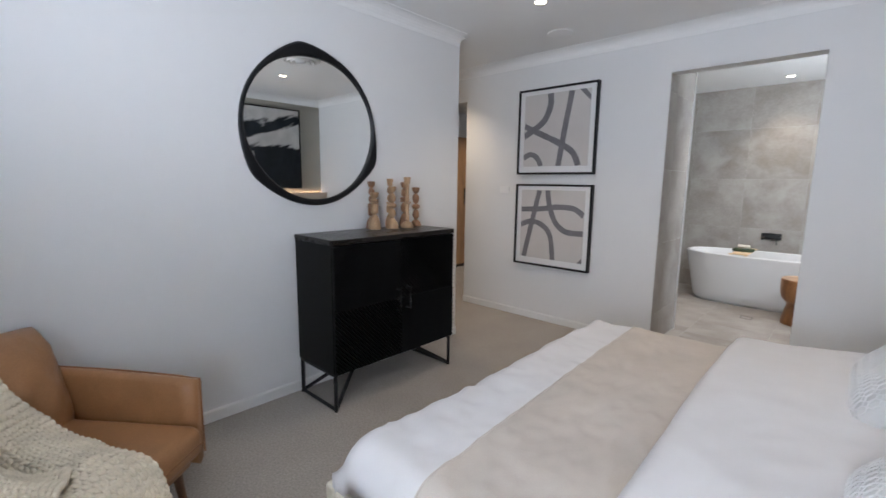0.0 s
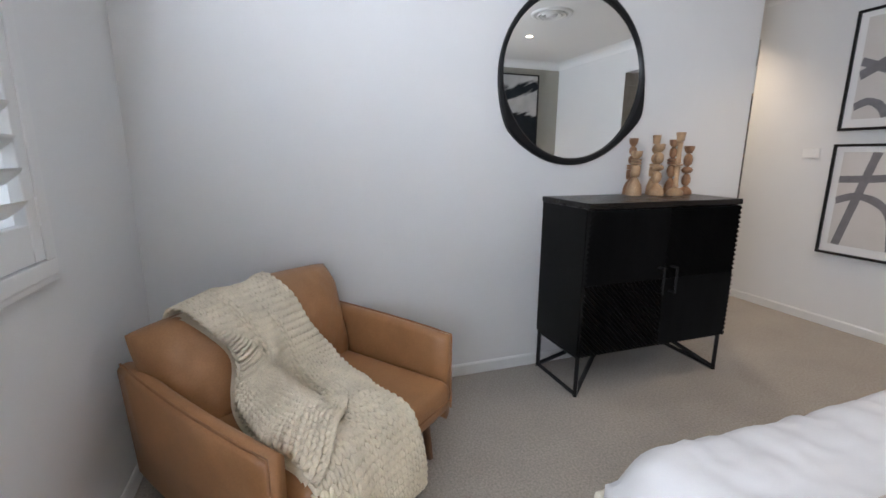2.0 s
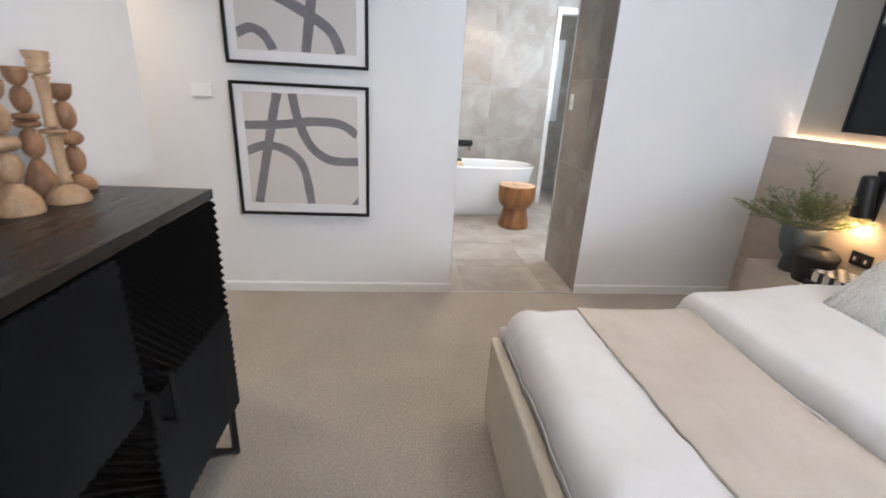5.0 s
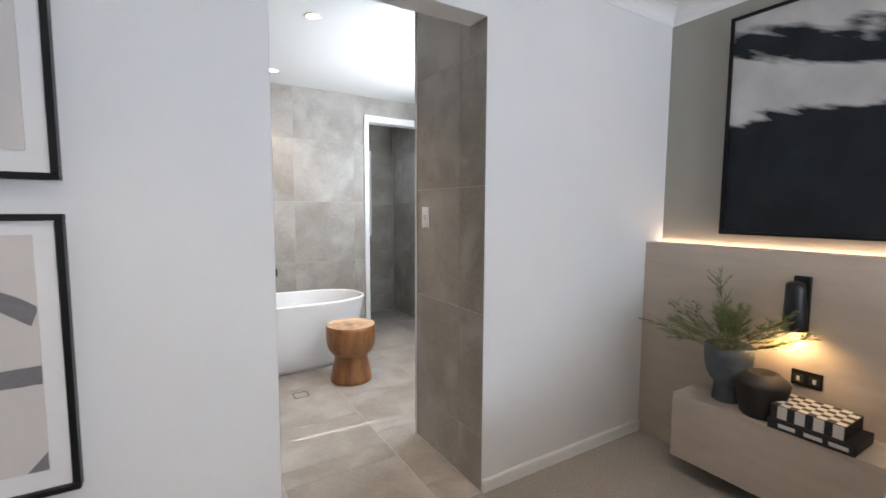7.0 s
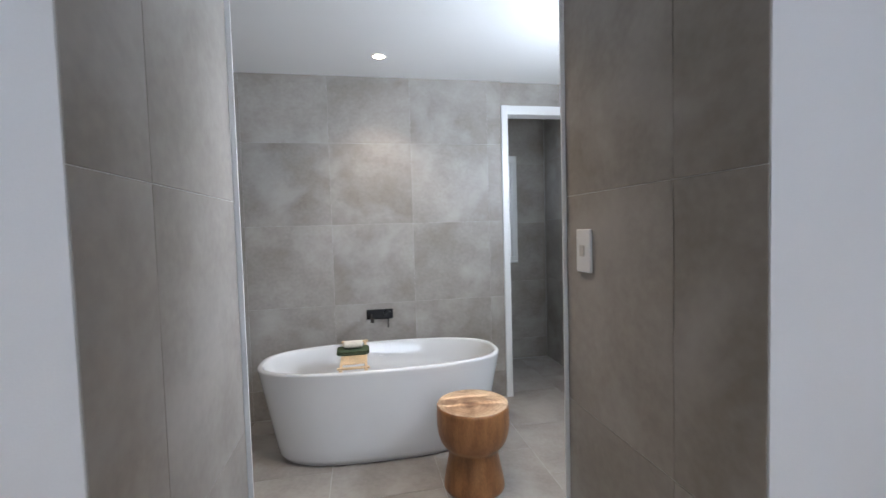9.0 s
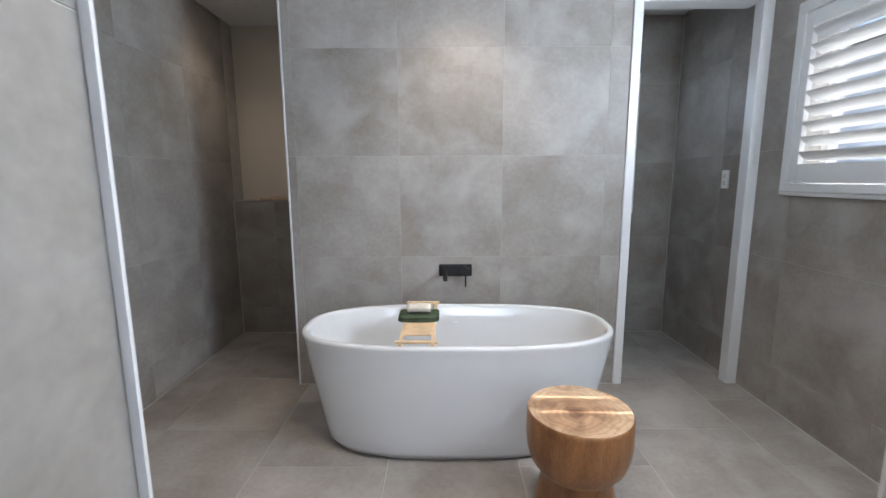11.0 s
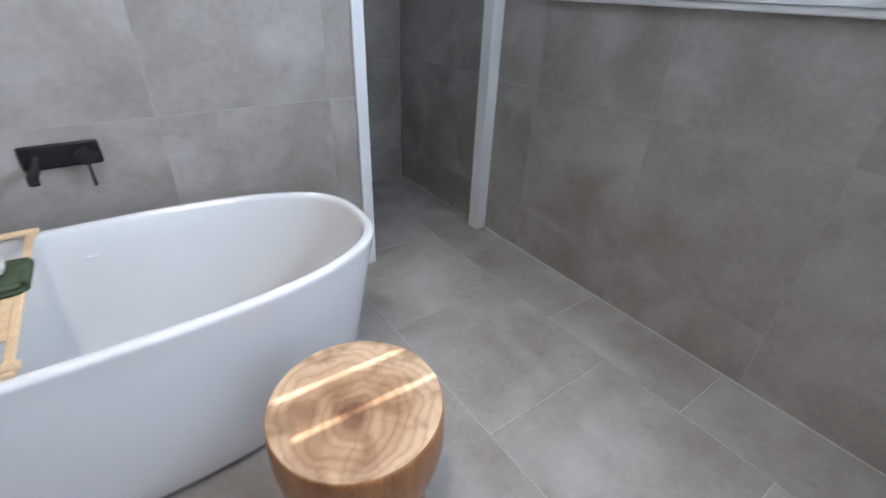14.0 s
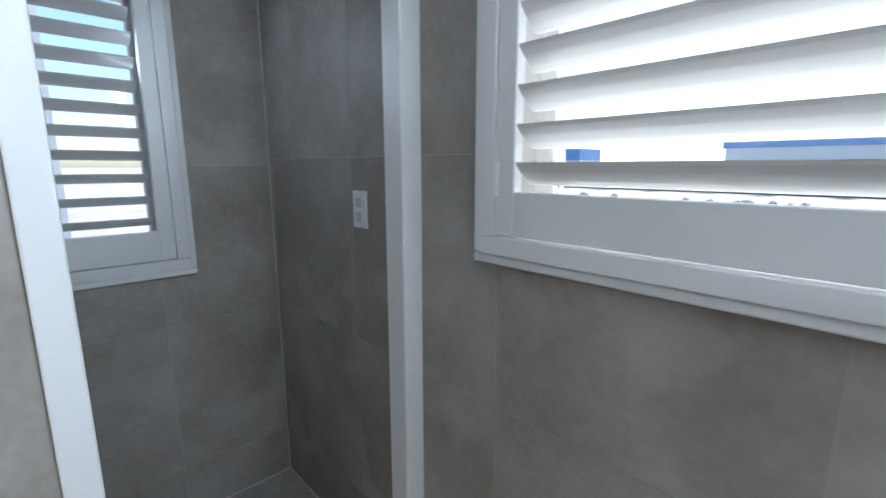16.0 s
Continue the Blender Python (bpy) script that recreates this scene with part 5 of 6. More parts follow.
def downlight(x, y, lamp=10.0):
    th = thing("downlight", "recessed round white downlight glowing warm", "downlight", (x, y, H), group="ceiling downlights")
    part("trim_ring", lathe([(0.052, -0.001), (0.051, -0.006), (0.044, -0.007), (0.036, -0.002)], 28), TRIM, th, smooth=True)
    part("lens", lathe([(0.036, -0.002), (0, -0.0025)], 28), LAMPGLOW, th, "glowing lens")
    spot_lamp("downlight_lamp", (x, y, H - 0.02), lamp, (1.0, 0.79, 0.58), 110, 0.9, 0.035)


downlight(-1.10, 3.21, 16)
# next two are added by symmetry with the first, to brighten bed and carpet
downlight(0.50, 3.10, 15)
downlight(0.50, 0.70, 10)
downlight(-0.107, 6.70, 15)
downlight(-0.104, 5.47, 32)
downlight(-1.62, 7.65, 5.5)
downlight(-2.75, 3.85, 24)
downlight(-3.35, 5.6, 22)

sp = thing("ceiling_speaker", "round white ceiling speaker grille", "speaker", (-1.296, 3.845, H))
part("grille", lathe([(0.105, 0), (0.104, -0.006), (0.096, -0.008), (0, -0.0085)], 36), PLASTIC, sp, smooth=True)
av = thing("air_vent", "round white ceiling air diffuser with stepped rings", "air vent", (-0.27, 2.89, H))
part("rim", lathe([(0.19, 0), (0.188, -0.012), (0.16, -0.02), (0.150, -0.01)], 40), PLASTIC, av, smooth=True)
for r in (0.125, 0.085):
    part("ring", lathe([(r, -0.004), (r + 0.012, -0.022), (r - 0.004, -0.026), (r - 0.02, -0.006)], 36), PLASTIC, av, smooth=True)
part("hub", lathe([(0.055, -0.006), (0.05, -0.026), (0, -0.03)], 28), PLASTIC, av, smooth=True)

# walk-in robe glimpsed past the corner
wd = thing("wardrobe", "tall oak wardrobe with one bay coloured dark to read as open", "wardrobe", (-4.6, 5.0, 0))
# solid block: the bay's inner shade is put into its dark brown colour
part("carcass", block(0, 0.58, 0.0, 2.4, 0.0, 2.0), ROBEDARK, wd, "solid brown block, coloured dark for the shade of an open bay")
part("top", soft_box(0, 0.61, -0.02, 2.42, 2.0, 2.03, 0.002, 1), ROBE, wd)
for y0, y1 in ((0.0, 0.46), (0.465, 0.93)):
    d = part("door", soft_box(0.58, 0.60, y0, y1, 0.05, 2.0, 0.002, 1), ROBE, wd)
    part("handle", block(0.60, 0.615, y1 - 0.05, y1 - 0.035, 1.0, 1.25), BLACKMETAL, d)
for z in (0.45, 0.85, 1.25, 1.65):
    part("shelf", block(0.56, 0.595, 0.93, 2.4, z, z + 0.02), ROBE, wd)

# ---- bathroom things ----


def bathtub():
    th = thing("bathtub", "white freestanding oval acrylic bathtub with a thin rim", "bathtub", (-0.15, 6.60, 0))

    def ring(a, b, z, n=72, e=2.7):
        out = []
        for k in range(n):
            t = k * math.tau / n
            c, s = math.cos(t), math.sin(t)
            out.append((a * math.copysign(abs(c) ** (2 / e), c), b * math.copysign(abs(s) ** (2 / e), s), z))
        return out

    rings = [ring(0.630, 0.272, 0.012), ring(0.644, 0.284, 0.014), ring(0.662, 0.299, 0.045)]
    for k in range(1, 9):
        t = k / 8
        rings.append(ring(0.662 + 0.100 * t, 0.299 + 0.046 * t, 0.045 + 0.505 * t))
    rings += [ring(0.765, 0.348, 0.562), ring(0.764, 0.347, 0.571), ring(0.757, 0.340, 0.576), ring(0.742, 0.325, 0.576), ring(0.735, 0.318, 0.572), ring(0.731, 0.314, 0.56)]
    for k in range(1, 9):
        t = k / 8
        rings.append(ring(0.731 - 0.165 * t ** 1.06, 0.314 - 0.085 * t ** 1.06, 0.56 - 0.40 * t))
    rings += [ring(0.548, 0.212, 0.138), ring(0.51, 0.18, 0.124), ring(0.45, 0.15, 0.118)]
    bm = loft(rings)
    bmesh.ops.recalc_face_normals(bm, faces=bm.faces[:])
    part("tub_shell", bm, PORCELAIN, th, smooth=True)
    part("plinth", loft([ring(0.622, 0.266, 0.0), ring(0.622, 0.266, 0.013)]), PORCELAIN, th)
    part("waste", lathe([(0.03, 0.119), (0.028, 0.123), (0, 0.124)], 20, centre=(0.1, 0, 0)), BLACKMETAL, th, "round drain plug")
    part("overflow", soft_box(-0.016, 0.016, 0.292, 0.297, 0.478, 0.484, 0.002, 1), PLASTIC, th, "overflow slot")


bathtub()


def stool():
    th = thing("stool", "solid turned teak stool with a cup-shaped top", "stool", (0.287, 5.977, 0))
    prof = [(0, 0), (0.157, 0), (0.161, 0.006), (0.160, 0.03), (0.148, 0.10), (0.134, 0.165), (0.129, 0.195), (0.134, 0.213), (0.155, 0.232), (0.175, 0.260), (0.187, 0.30), (0.193, 0.35), (0.192, 0.43), (0.190, 0.445), (0.187, 0.449), (0, 0.449)]
    bm = lathe(prof, 64)
    for v in bm.verts:
        k = noise.noise(Vector((v.co.x * 7, v.co.y * 7, v.co.z * 4))) * 0.002
        v.co.x += k * v.co.x * 4
        v.co.y += k * v.co.y * 4
    part("body", bm, TEAK, th, smooth=True)
    part("top_face", lathe([(0.187, 0.4492), (0.187, 0.4505), (0, 0.4508)], 64), TEAKTOP, th, "pale end grain with rings")


def end_grain():
    """Cut trunk: a dark, cracked heart off the centre, uneven rings, rays and cloudy stains, and a pale sapwood rim."""
    m = bpy.data.materials.new("teak_end_grain")
    m.use_nodes = True
    n, l = m.node_tree.nodes, m.node_tree.links
    b = n["Principled BSDF"]
    b.inputs["Roughness"].default_value = 0.36

    def noisy(vec, scale, detail, distortion=0.0):
        t = n.new("ShaderNodeTexNoise")
        t.inputs["Scale"].default_value, t.inputs["Detail"].default_value, t.inputs["Distortion"].default_value = scale, detail, distortion
        l.new(vec, t.inputs["Vector"])
        return t

    def ramp(fac, *stops):
        r = n.new("ShaderNodeValToRGB")
        e = r.color_ramp.elements
        e[0].position, e[0].color = stops[0][0], (*stops[0][1], 1)
        e[1].position, e[1].color = stops[-1][0], (*stops[-1][1], 1)
        for p, c in stops[1:-1]:
            e.new(p).color = (*c, 1)
        l.new(fac, r.inputs[0])
        return r.outputs[0]

    def times(a, c):
        mx = n.new("ShaderNodeMix")
        mx.data_type, mx.blend_type = "RGBA", "MULTIPLY"
        mx.inputs[0].default_value = 1
        l.new(a, mx.inputs[6])
        l.new(c, mx.inputs[7])
        return mx.outputs[2]

    tc = n.new("ShaderNodeTexCoord")
    mp = n.new("ShaderNodeMapping")
    mp.inputs["Location"].default_value = (0.02, 0.03, 0)
    l.new(tc.outputs["Object"], mp.inputs[0])
    warp = n.new("ShaderNodeVectorMath")
    warp.operation = "MULTIPLY_ADD"
    warp.inputs[1].default_value = (0.10, 0.10, 0)
    l.new(noisy(mp.outputs[0], 7, 3).outputs["Color"], warp.inputs[0])
    l.new(mp.outputs[0], warp.inputs[2])
    flat = n.new("ShaderNodeVectorMath")
    flat.operation = "MULTIPLY_ADD"
    flat.inputs[1].default_value, flat.inputs[2].default_value = (1, 1, 0), (-0.05, -0.05, 0)
    l.new(warp.outputs[0], flat.inputs[0])
    length = n.new("ShaderNodeVectorMath")
    length.operation = "LENGTH"
    l.new(flat.outputs[0], length.inputs[0])
    zones = ramp(length.outputs["Value"], (0.0, (0.13, 0.065, 0.032)), (0.022, (0.23, 0.125, 0.064)), (0.06, (0.43, 0.275, 0.16)), (0.10, (0.37, 0.225, 0.125)), (0.15, (0.50, 0.345, 0.215)), (0.21, (0.54, 0.39, 0.25)))
    w = n.new("ShaderNodeTexWave")
    w.wave_type, w.rings_direction = "RINGS", "Z"
    w.inputs["Scale"].default_value, w.inputs["Distortion"].default_value, w.inputs["Detail"].default_value = 13, 5.0, 5
    l.new(flat.outputs[0], w.inputs["Vector"])
    out = times(zones, ramp(w.outputs["Fac"], (0.0, (0.86, 0.82, 0.78)), (0.6, (1.04, 1.04, 1.04))))
    unit = n.new("ShaderNodeVectorMath")
    unit.operation = "NORMALIZE"
    l.new(flat.outputs[0], unit.inputs[0])
    out = times(out, ramp(noisy(unit.outputs[0], 9, 5).outputs["Fac"], (0.28, (0.80, 0.75, 0.70)), (0.40, (0.99, 0.98, 0.97)), (0.7, (1.06, 1.06, 1.06))))
    out = times(out, ramp(noisy(mp.outputs[0], 11, 6, 0.8).outputs["Fac"], (0.34, (0.62, 0.55, 0.50)), (0.52, (1.0, 1.0, 1.0)), (0.7, (1.1, 1.1, 1.1))))
    l.new(out, b.inputs["Base Color"])
    return m


TEAKTOP = end_grain()
stool()

tr = thing("bath_tray", "slim bamboo bath caddy laid across the tub rim", "bath caddy", (-0.335, 6.61, 0.5765))
for x in (-0.072, 0.072):
    part("rail", soft_box(x - 0.009, x + 0.009, -0.338, 0.322, 0.003, 0.013, 0.003, 2), BAMBOO, tr)
for y in (-0.322, 0.302):
    part("cross_bar", soft_box(-0.094, 0.094, y - 0.011, y + 0.011, 0.009, 0.021, 0.003, 2), BAMBOO, tr)
for x in (-0.072, 0.072):
    for y in (-0.322, 0.302):
        part("foot", soft_box(x - 0.011, x + 0.011, y - 0.014, y + 0.014, -0.001, 0.003, 0.001, 1), BAMBOO, tr)
part("board", soft_box(-0.063, 0.063, -0.215, 0.10, 0.003, 0.011, 0.002, 1), BAMBOO, tr)


def folded_towel(name, label, mat, place, w, d, layers, seed):
    th = thing(name, label, "towel", place)
    for k in range(layers):
        t = 0.014
        bm = soft_box(-w / 2, w / 2, -d / 2, d / 2, k * t, k * t + t * 0.97, 0.007, 3)
        bmesh.ops.subdivide_edges(bm, edges=[e for e in bm.edges if e.calc_length() > 0.05], cuts=7, use_grid_fill=True)
        for v in bm.verts:
            v.co += Vector((noise.noise(v.co * 22 + Vector((seed, k, 0))), noise.noise(v.co * 25 + Vector((0, seed, k))), noise.noise(v.co * 14 + Vector((k, 0, seed))) * 0.5)) * 0.004
        part("fold", bm, mat, th, smooth=True)
    for sx in (-1, 1):
        edge = [(sx * (w / 2 + 0.001 + 0.003 * noise.noise(Vector((q, seed, sx)))), -d / 2 + 0.012 + (d - 0.024) * q / 10, layers * 0.007 + 0.003 * noise.noise(Vector((q * 0.7, sx, seed)))) for q in range(11)]
        part("fold_edge", tube(bmesh.new(), edge, layers * 0.0068, 12), mat, th, smooth=True)


folded_towel("hand_towel", "folded olive green bath towel on the caddy", GREENTOWEL, (-0.342, 6.635, 0.5883), 0.178, 0.15, 2, 1.0)


def rolled_cloth():
    """A face cloth rolled up: a spiral sheet, squashed a little, along x."""
    th = thing("face_cloth", "rolled cream face cloth on the green towel", "towel", (-0.340, 6.630, 0.6165))
    rings = []
    n = 46
    for i in range(13):
        x = -0.058 + 0.116 * i / 12
        outer, inner = [], []
        for k in range(n + 1):
            a = k / n * 3.2 * math.tau
            r = 0.031 - 0.0068 * a / math.tau
            wob = 0.0012 * noise.noise(Vector((x * 30, a, 1.0)))
            for ring, rr in ((outer, r + wob), (inner, r - 0.0052 + wob)):
                ring.append((x + 0.002 * math.sin(a * 1.3), rr * math.cos(a) * 1.12, 0.026 + rr * math.sin(a) * 0.82))
        rings.append(outer + inner[::-1])
    bm = loft(rings)
    bmesh.ops.recalc_face_normals(bm, faces=bm.faces[:])
    part("roll", bm, CREAMTOWEL, th, smooth=True)


rolled_cloth()

mx_ = thing("bath_mixer", "matte black wall-mounted bath mixer with a long spout", "tap", (-0.145, NY, 0.742))
part("plate", soft_box(-0.10, 0.10, -0.010, 0, -0.037, 0.037, 0.007, 3), BLACKMETAL, mx_)
part("spout", tube(bmesh.new(), ((-0.062, -0.008, -0.006), (-0.062, -0.175, -0.006), (-0.062, -0.188, -0.020)), 0.0135, 16), BLACKMETAL, mx_, smooth=True)
part("knob", tube(bmesh.new(), ((0.06, -0.008, 0.0), (0.06, -0.055, 0.0)), 0.026, 24), BLACKMETAL, mx_)
part("lever", tube(bmesh.new(), ((0.06, -0.048, -0.02), (0.06, -0.05, -0.095)), 0.0045, 10), BLACKMETAL, mx_)

for px, py, pz, turn in ((OX1, 4.828, 1.31, -90), (BE, 7.375, 1.28, -90)):
    s = thing("light_switch", "upright white light switch plate on grey tiles", "light switch", (px, py, pz), turn)
    part("plate", soft_box(-0.036, 0.036, -0.009, 0, -0.058, 0.058, 0.003, 2), PLASTIC, s)
    for z in ((0,) if pz > 1.3 else (-0.022, 0.022)):
        # rockers greyer than the plate: colour stands in for the shading round them
        part("rocker", soft_box(-0.012, 0.012, -0.0135, -0.009, z - 0.015, z + 0.015, 0.002, 1), INK, s)

fd = thing("floor_drain", "square black framed tile-insert floor drain", "drain", (-0.139, 5.866, 0.0))
for args in ((-0.052, 0.052, -0.052, -0.046, 0, 0.0015), (-0.052, 0.052, 0.046, 0.052, 0, 0.0015), (-0.052, -0.046, -0.046, 0.046, 0, 0.0015), (0.046, 0.052, -0.046, 0.046, 0, 0.0015)):
    part("edge", block(*args), BLACKMETAL, fd)

rl = thing("towel_rail", "matte black towel rail on the grey tiled wall", "towel rail", (BW, 6.2, 1.173))
part("bar", tube(bmesh.new(), ((0.07, -0.62, 0), (0.07, 0.265, 0)), 0.0125, 14), BLACKMETAL, rl, smooth=True)
for y in (-0.45, 0.14):
    part("bracket", tube(bmesh.new(), ((0, y, 0), (0.07, y, 0)), 0.010, 12), BLACKMETAL, rl)
    part("rosette", tube(bmesh.new(), ((0, y, 0), (0.008, y, 0)), 0.027, 20), BLACKMETAL, rl)


def hanging_towel():
    th = thing("bath_towel", "white fringed bath towel with a grey stripe on the rail", "towel", (BW + 0.07, 5.945, 1.173))
    for side, drop in ((1, 0.72), (-1, 0.60)):
        bm = bmesh.new()
        n, m2 = 40, 24
        g = []
        for i in range(n + 1):
            row = []
            for j in range(m2 + 1):
                u, v = i / n, j / m2
                y = -0.29 + 0.58 * v
                z = 0.016 - drop * u + (0.004 if u == 0 else 0)
                x = side * (0.016 + 0.010 * u + 0.010 * u * math.sin(v * 15 + side) + 0.004 * noise.noise(Vector((u * 5, v * 6, side)))) * min(1, 0.15 + u * 18)
                row.append(bm.verts.new((x, y, z)))
            g.append(row)
        for i in range(n):
            for j in range(m2):
                f = bm.faces.new((g[i][j], g[i][j + 1], g[i + 1][j + 1], g[i + 1][j]))
                f.material_index = 1 if 20 <= i <= 26 else 0
        bmesh.ops.solidify(bm, geom=bm.faces[:], thickness=0.006)
        part("side", bm, [WHITETOWEL, GREYSTRIPE], th, smooth=True)
        bm = bmesh.new()
        for k in range(70):
            y = -0.285 + 0.57 * k / 69
            x = side * (0.026 + 0.010 * math.sin((k / 69) * 15 + side))
            tube(bm, ((x, y, 0.016 - drop + 0.004), (x + random.uniform(-0.004, 0.004), y + random.uniform(-0.005, 0.005), 0.016 - drop - 0.035)), 0.0016, 4)
        tagged(part("fringe", bm, WHITETOWEL, th, "white cotton fringe"), kind="stuff")


hanging_towel()

br = thing("soap_dish", "small turned timber bath brush on the tiled ledge", "bath brush", (-1.62, 8.13, 1.122))
part("handle", tube(bmesh.new(), ((-0.12, 0, 0.012), (-0.02, 0, 0.014)), [0.008, 0.010], 10), BAMBOO, br, smooth=True)
part("head", soft_box(-0.03, 0.09, -0.03, 0.03, 0.006, 0.03, 0.01, 3), BAMBOO, br, smooth=True)
part("bristles", block(-0.02, 0.08, -0.022, 0.022, 0.0, 0.006), CREAMTOWEL, br)

# ---- outdoors ----
bm = bmesh.new()
g = 1500
bm.faces.new([bm.verts.new(p) for p in ((-g, -g, -0.25), (g, -g, -0.25), (g, g, -0.25), (-g, g, -0.25))])
setting("ground", bm, GROUND, "pale dry building-site ground", "ground")


def house(name, label, x0, x1, y0, y1, h, wins, facing):
    th = thing(name, label, "house")
    part("wall", block(x0, x1, y0, y1, -0.25, h), RENDERWALL, th)
    part("roof", block(x0 - 0.4, x1 + 0.4, y0 - 0.4, y1 + 0.4, h, h + 0.25), FENCE, th)
    for a, b, z0, z1 in wins:
        bm = block(x0 - 0.05, x0 + 0.02, a, b, z0, z1) if facing == "x" else block(a, b, y0 - 0.05, y0 + 0.02, z0, z1)
        part("window", bm, DARKGLASS, th, "dark window")
    return th


house("house", "white rendered house across the site with dark windows", 15, 17.2, 17.5, 26, 6.0, ((15.9, 16.3, 0.9, 2.2), (16.7, 17.0, 0.9, 2.2), (15.9, 16.3, 3.6, 4.8), (16.7, 17.0, 3.6, 4.8)), "y")
house("house", "pale weatherboard neighbour house with a narrow window", -4.0, 1.15, 11.6, 20, 5.5, ((-1.2, 0.2, 0.9, 2.1),), "y")
wr = thing("site_shed", "long blue sheeted site building", "shed")
part("wall", block(46, 52, -8, 17.8, -0.25, 3.0), RENDERWALL, wr)
part("sheeting", block(45.9, 52, -8.2, 18, 3.0, 4.2), BLUESHEET, wr)
wr = thing("site_shed", "low blue and white distant building", "shed")
part("wall", block(50, 55, 34, 44, -0.25, 2.2), RENDERWALL, wr)
part("sheeting", block(49.9, 55, 34, 44, 2.2, 3.6), BLUESHEET, wr)
fc = thing("boundary_fence", "dark paling fence along the site", "fence")
part("panel", block(34, 34.1, -40, 40, -0.25, 0.7), FENCE, fc)
bm = bmesh.new()
rnd = random.Random(5)
for k in range(260):
    p = Vector((rnd.uniform(5.5, 26), rnd.uniform(-16, 26), -0.25))
    s = rnd.uniform(0.08, 0.32)
    m = Matrix.Translation(p) @ Euler((rnd.random() * 6, rnd.random() * 6, rnd.random() * 6)).to_matrix().to_4x4() @ Matrix.Diagonal((s, s * rnd.uniform(0.6, 1.3), s * rnd.uniform(0.5, 0.9), 1))
    bmesh.ops.create_icosphere(bm, subdivisions=1, radius=1, matrix=m)
ob = part("rubble", bm, RUBBLE)
tagged(ob, "scattered pale rubble on the ground", "rubble", kind="stuff")


def shrub(x, y, s, seed):
    th = thing("shrub", "small yellow-green garden shrub", "shrub", (x, y, -0.25), group="shrubs along the fence")
    r = random.Random(seed)
    verts, faces = [], []
    for k in range(420):
        a, b = r.uniform(0, math.tau), r.uniform(-1, 1)
        rr = s * r.uniform(0.5, 1.0) * (1 + 0.3 * math.sin(3 * a + seed))
        c = Vector((math.cos(a) * rr * 0.6, math.sin(a) * rr * 0.6, s * (1.0 + b * 0.8)))
        d = Vector((r.uniform(-1, 1), r.uniform(-1, 1), r.uniform(-0.4, 1))).normalized() * s * 0.16
        w = d.cross(Vector((r.uniform(-1, 1), r.uniform(-1, 1), 0.3))).normalized() * s * 0.06
        i = len(verts)
        verts += [tuple(c), tuple(c + d * 0.5 + w), tuple(c + d), tuple(c + d * 0.5 - w)]
        faces.append((i, i + 1, i + 2, i + 3))
    me = bpy.data.meshes.new("crown")
    me.from_pydata(verts, [], faces)
    me.materials.append(SHRUB)
    o = new("crown", me)
    o.parent = th
    part("trunk", tube(bmesh.new(), ((0, 0, 0), (0.02, 0.01, s * 0.6), (0, 0, s * 1.2)), [s * 0.06, s * 0.045, s * 0.02], 7), STEM, th)


for k, (x, y) in enumerate(((33, 4), (33, 8.5), (33.2, 12), (33, 15.2), (33.1, 18.5), (33, 22), (33, 0), (33, 25.5))):
    shrub(x, y, 0.72 + 0.14 * (k % 3), k + 1)

# ---- tiles, each a piece of its own ----
TILES = {}


def tile_mesh(w, h, d=0.009):
    key = (round(w, 3), round(h, 3))
    if key not in TILES:
        bm = bmesh.new()
        c = 0.0007
        a = [bm.verts.new(p) for p in ((-w / 2, -h / 2, -d), (w / 2, -h / 2, -d), (w / 2, h / 2, -d), (-w / 2, h / 2, -d))]
        b = [bm.verts.new(p) for p in ((-w / 2, -h / 2, -c), (w / 2, -h / 2, -c), (w / 2, h / 2, -c), (-w / 2, h / 2, -c))]
        t = [bm.verts.new(p) for p in ((-w / 2 + c, -h / 2 + c, 0), (w / 2 - c, -h / 2 + c, 0), (w / 2 - c, h / 2 - c, 0), (-w / 2 + c, h / 2 - c, 0))]
        for k in range(4):
            j = (k + 1) % 4
            bm.faces.new((a[k], a[j], b[j], b[k]))
            bm.faces.new((b[k], b[j], t[j], t[k]))
        bm.faces.new(t)
        me = bpy.data.meshes.new("tile")
        bm.normal_update()
        bm.to_mesh(me)
        bm.free()
        me.materials.append(TILE)
        TILES[key] = me
    return TILES[key]


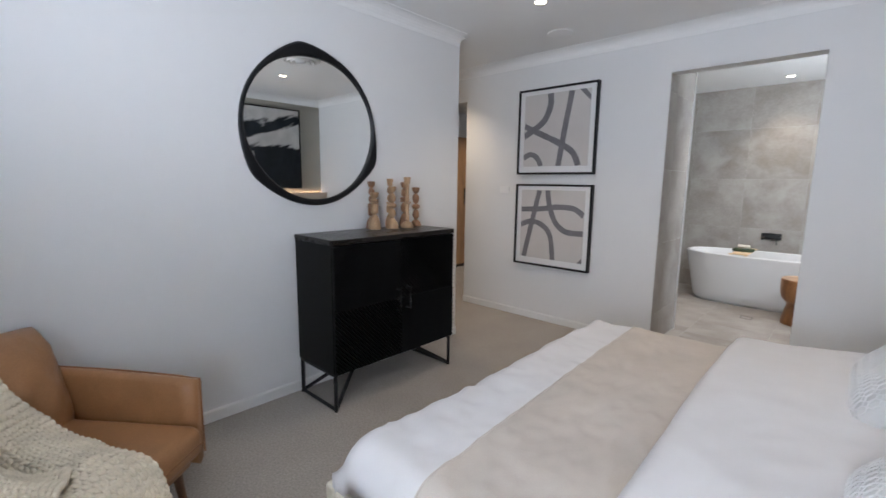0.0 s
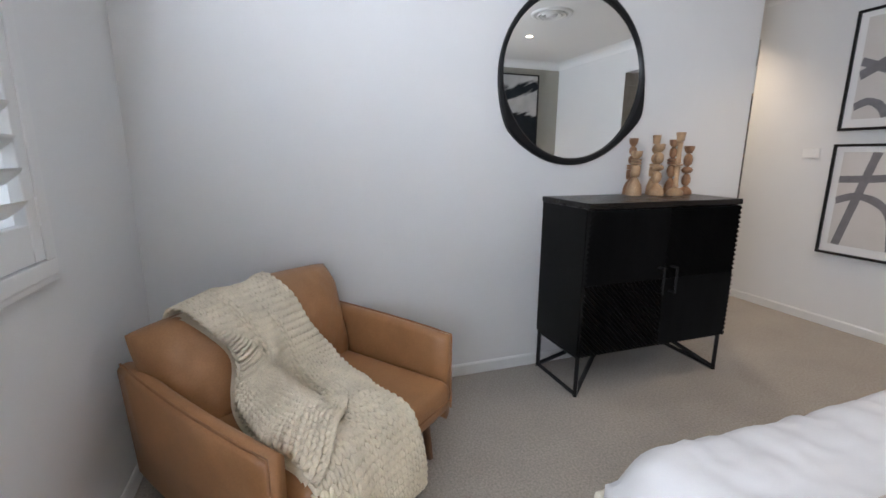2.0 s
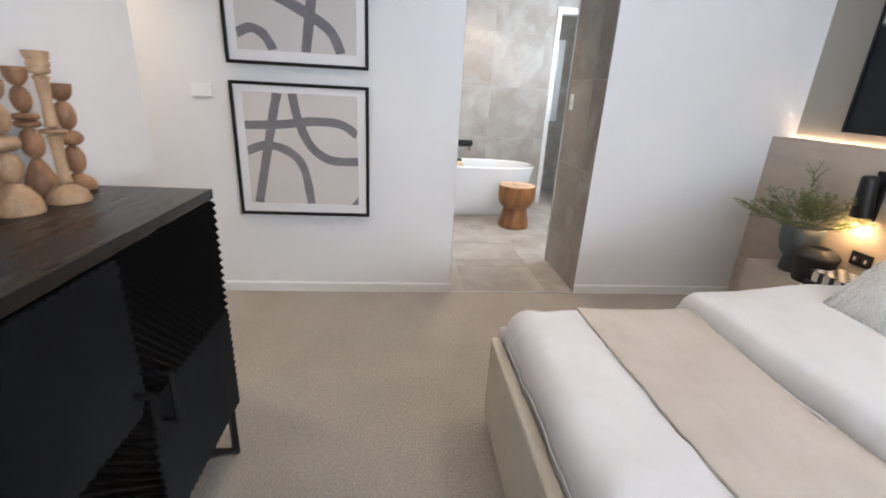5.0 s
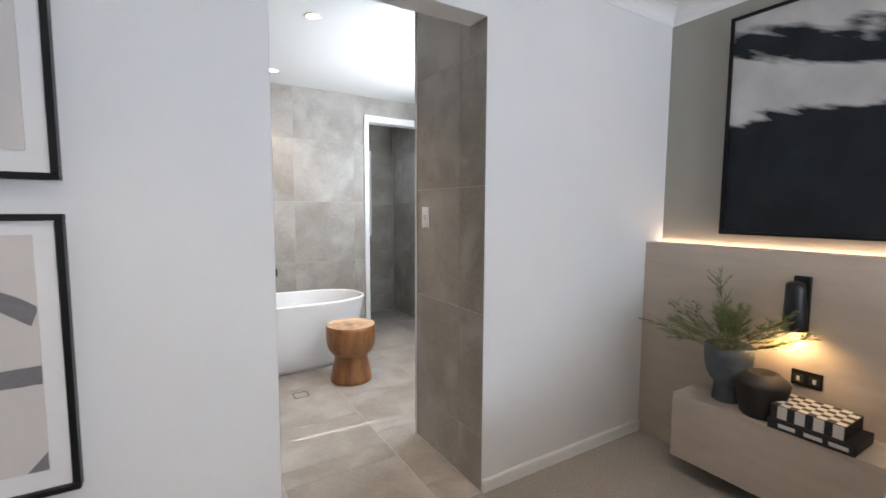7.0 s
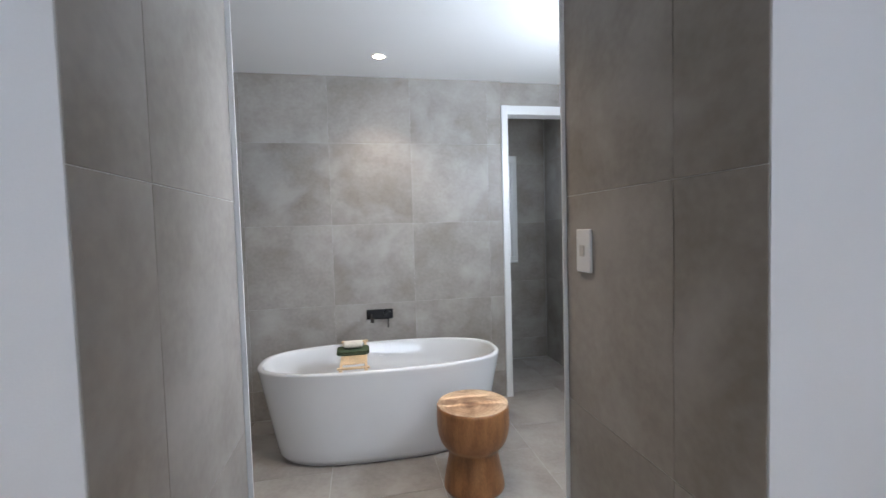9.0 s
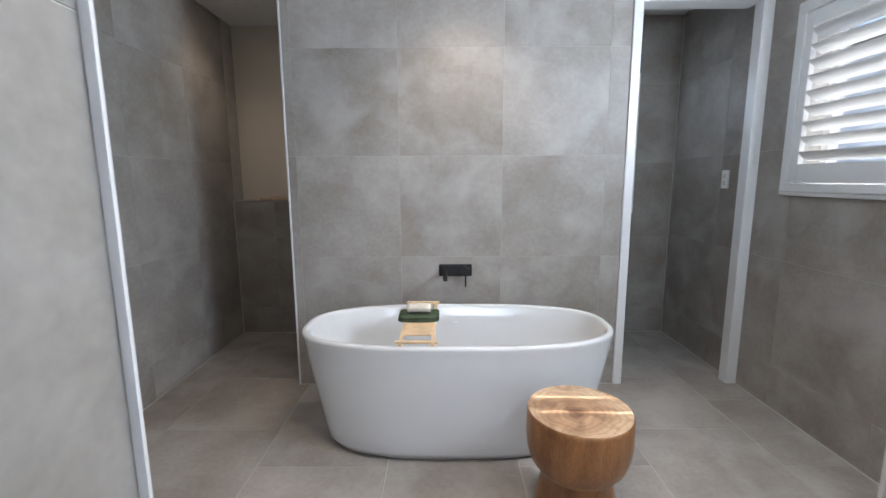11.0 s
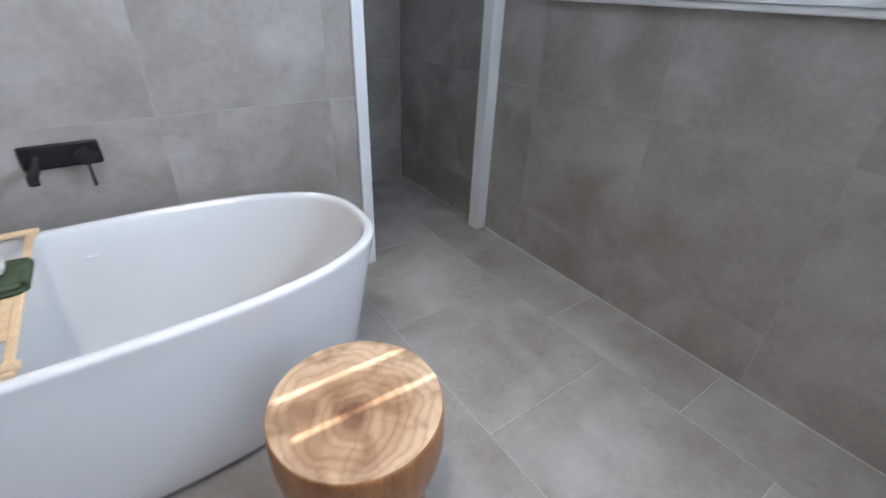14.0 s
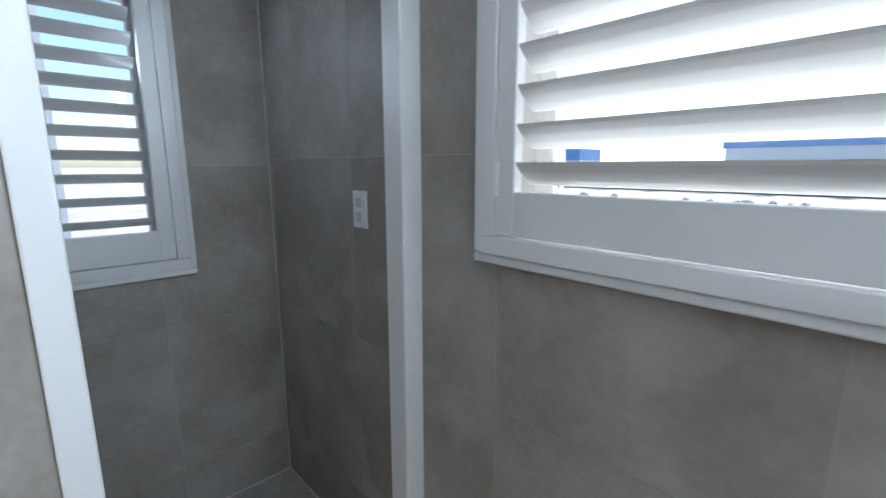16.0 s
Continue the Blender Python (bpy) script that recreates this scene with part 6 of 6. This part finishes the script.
def clad(parent, origin, u, v, u0, u1, v0, v1, ju, jv, holes=(), pu=0.6, pv=0.6, shift=0.0):
    """Tiles over the rectangle u0..u1, v0..v1 of a plane, joints through ju and jv; each second column moved by shift. What falls in a hole is cut away."""
    u, v, origin = Vector(u), Vector(v), Vector(origin)
    nrm = u.cross(v)
    rot = Matrix((u, v, nrm)).transposed().to_4x4()
    g = 0.0016 if abs(nrm.z) > 0.5 else 0.0006
    if abs(nrm.z) < 0.5:
        v0 = v0 + 0.004
    for i in range(math.floor((u0 - ju) / pu), math.ceil((u1 - ju) / pu)):
        off = shift if i % 2 else 0.0
        for j in range(math.floor((v0 - jv - off) / pv), math.ceil((v1 - jv - off) / pv)):
            a0, a1 = max(u0, ju + i * pu + g), min(u1, ju + (i + 1) * pu - g)
            b0, b1 = max(v0, jv + off + j * pv + g), min(v1, jv + off + (j + 1) * pv - g)
            if a1 - a0 < 0.008 or b1 - b0 < 0.008:
                continue
            cells = [(a0, a1, b0, b1)]
            for ha, hb, hc, hd in holes:
                nxt = []
                for c0, c1, d0, d1 in cells:
                    if c1 <= ha or c0 >= hb or d1 <= hc or d0 >= hd:
                        nxt.append((c0, c1, d0, d1))
                        continue
                    if c0 < ha:
                        nxt.append((c0, ha, d0, d1))
                    if c1 > hb:
                        nxt.append((hb, c1, d0, d1))
                    m0, m1 = max(c0, ha), min(c1, hb)
                    if d0 < hc:
                        nxt.append((m0, m1, d0, hc))
                    if d1 > hd:
                        nxt.append((m0, m1, hd, d1))
                cells = nxt
            for c0, c1, d0, d1 in cells:
                if c1 - c0 < 0.004 or d1 - d0 < 0.004:
                    continue
                o = new("tile", tile_mesh(c1 - c0, d1 - d0))
                o.parent = parent
                o.matrix_basis = Matrix.Translation(origin + u * (c0 + c1) / 2 + v * (d0 + d1) / 2) @ rot


X, Y, Z = (1, 0, 0), (0, 1, 0), (0, 0, 1)
# floor: columns along y, each second one moved by half a tile
clad(bath_floor, (0, 0, 0), X, Y, BW, BE, YB, 8.07, -0.475, 6.282 - 0.3, shift=0.3, pu=0.6)
clad(bath_floor, (0, 0, 0), X, Y, OX0, OX1, YA + 0.004, YB, -0.475, 6.282 - 0.3, shift=0.3)
# bath wall, faces south
clad(wall_nib, (0, NY, 0), X, Z, NX0, NX1, 0, H, -0.475, 0.825, pu=0.607, pv=0.602)
# its ends and the lintel
clad(wall_lintel, (0, NY + 0.021, 0), X, Z, NX1, BE, 2.335, H, -0.475, 0.825, pu=0.607)
# side walls
clad(wall_be, (BE, 0, 0), (0, -1, 0), Z, -8.07, -YB, 0, H, -6.825, 0.84, holes=((-EY1, -EY0, EZ0, EZ1),))
clad(wall_bw, (BW, 0, 0), Y, Z, YB, 8.07, 0, H, 6.90, 0.825)
# back walls
clad(wall_bn, (0, BY, 0), X, Z, 0.80, BE, 0, H, 1.20, 0.815, holes=((VX0, VX1, VZ0, VZ1),))
clad(wall_sh, (0, BY, 0), X, Z, BW, 0.70, 0, 1.12, -1.60, 0.825)
clad(wall_sh, (0, 0, 1.12), X, Y, BW, 0.70, BY, 8.24, -1.60, 8.0)
# reveals of the deep opening
wn_ = bpy.data.objects["wall_north"]
clad(wn_, (OX0, 0, 0), Y, Z, YA + 0.003, YB, 0, H, 4.49, 0.867, pv=0.596, holes=((YA, YA + 0.13, OZ, H),))
clad(wn_, (OX1, 0, 0), (0, -1, 0), Z, -YB, -YA - 0.003, 0, H, -4.49, 0.867, pv=0.596, holes=((-YA - 0.13, -YA, OZ, H),))
# pale sealant lines in the corners
for args in ((BE - 0.005, BE, NY + 0.064, BY, 0, 0.005), (BE - 0.005, BE, YB, NY - 0.012, 0, 0.005), (BW, BW + 0.005, YB, BY, 0, 0.005), (0.795, BE, BY - 0.005, BY, 0, 0.005), (BW, 0.70, BY - 0.005, BY, 0, 0.005), (NX0, NX1, NY - 0.005, NY, 0, 0.005)):
    part("sealant_line", block(*args), GROUT, bath_floor)
part("sealant_line", block(BE - 0.005, BE, BY - 0.005, BY, 0.005, H), GROUT, wall_bn)
part("sealant_line", block(BW, BW + 0.005, BY - 0.005, BY, 0.005, 1.12), GROUT, wall_sh)
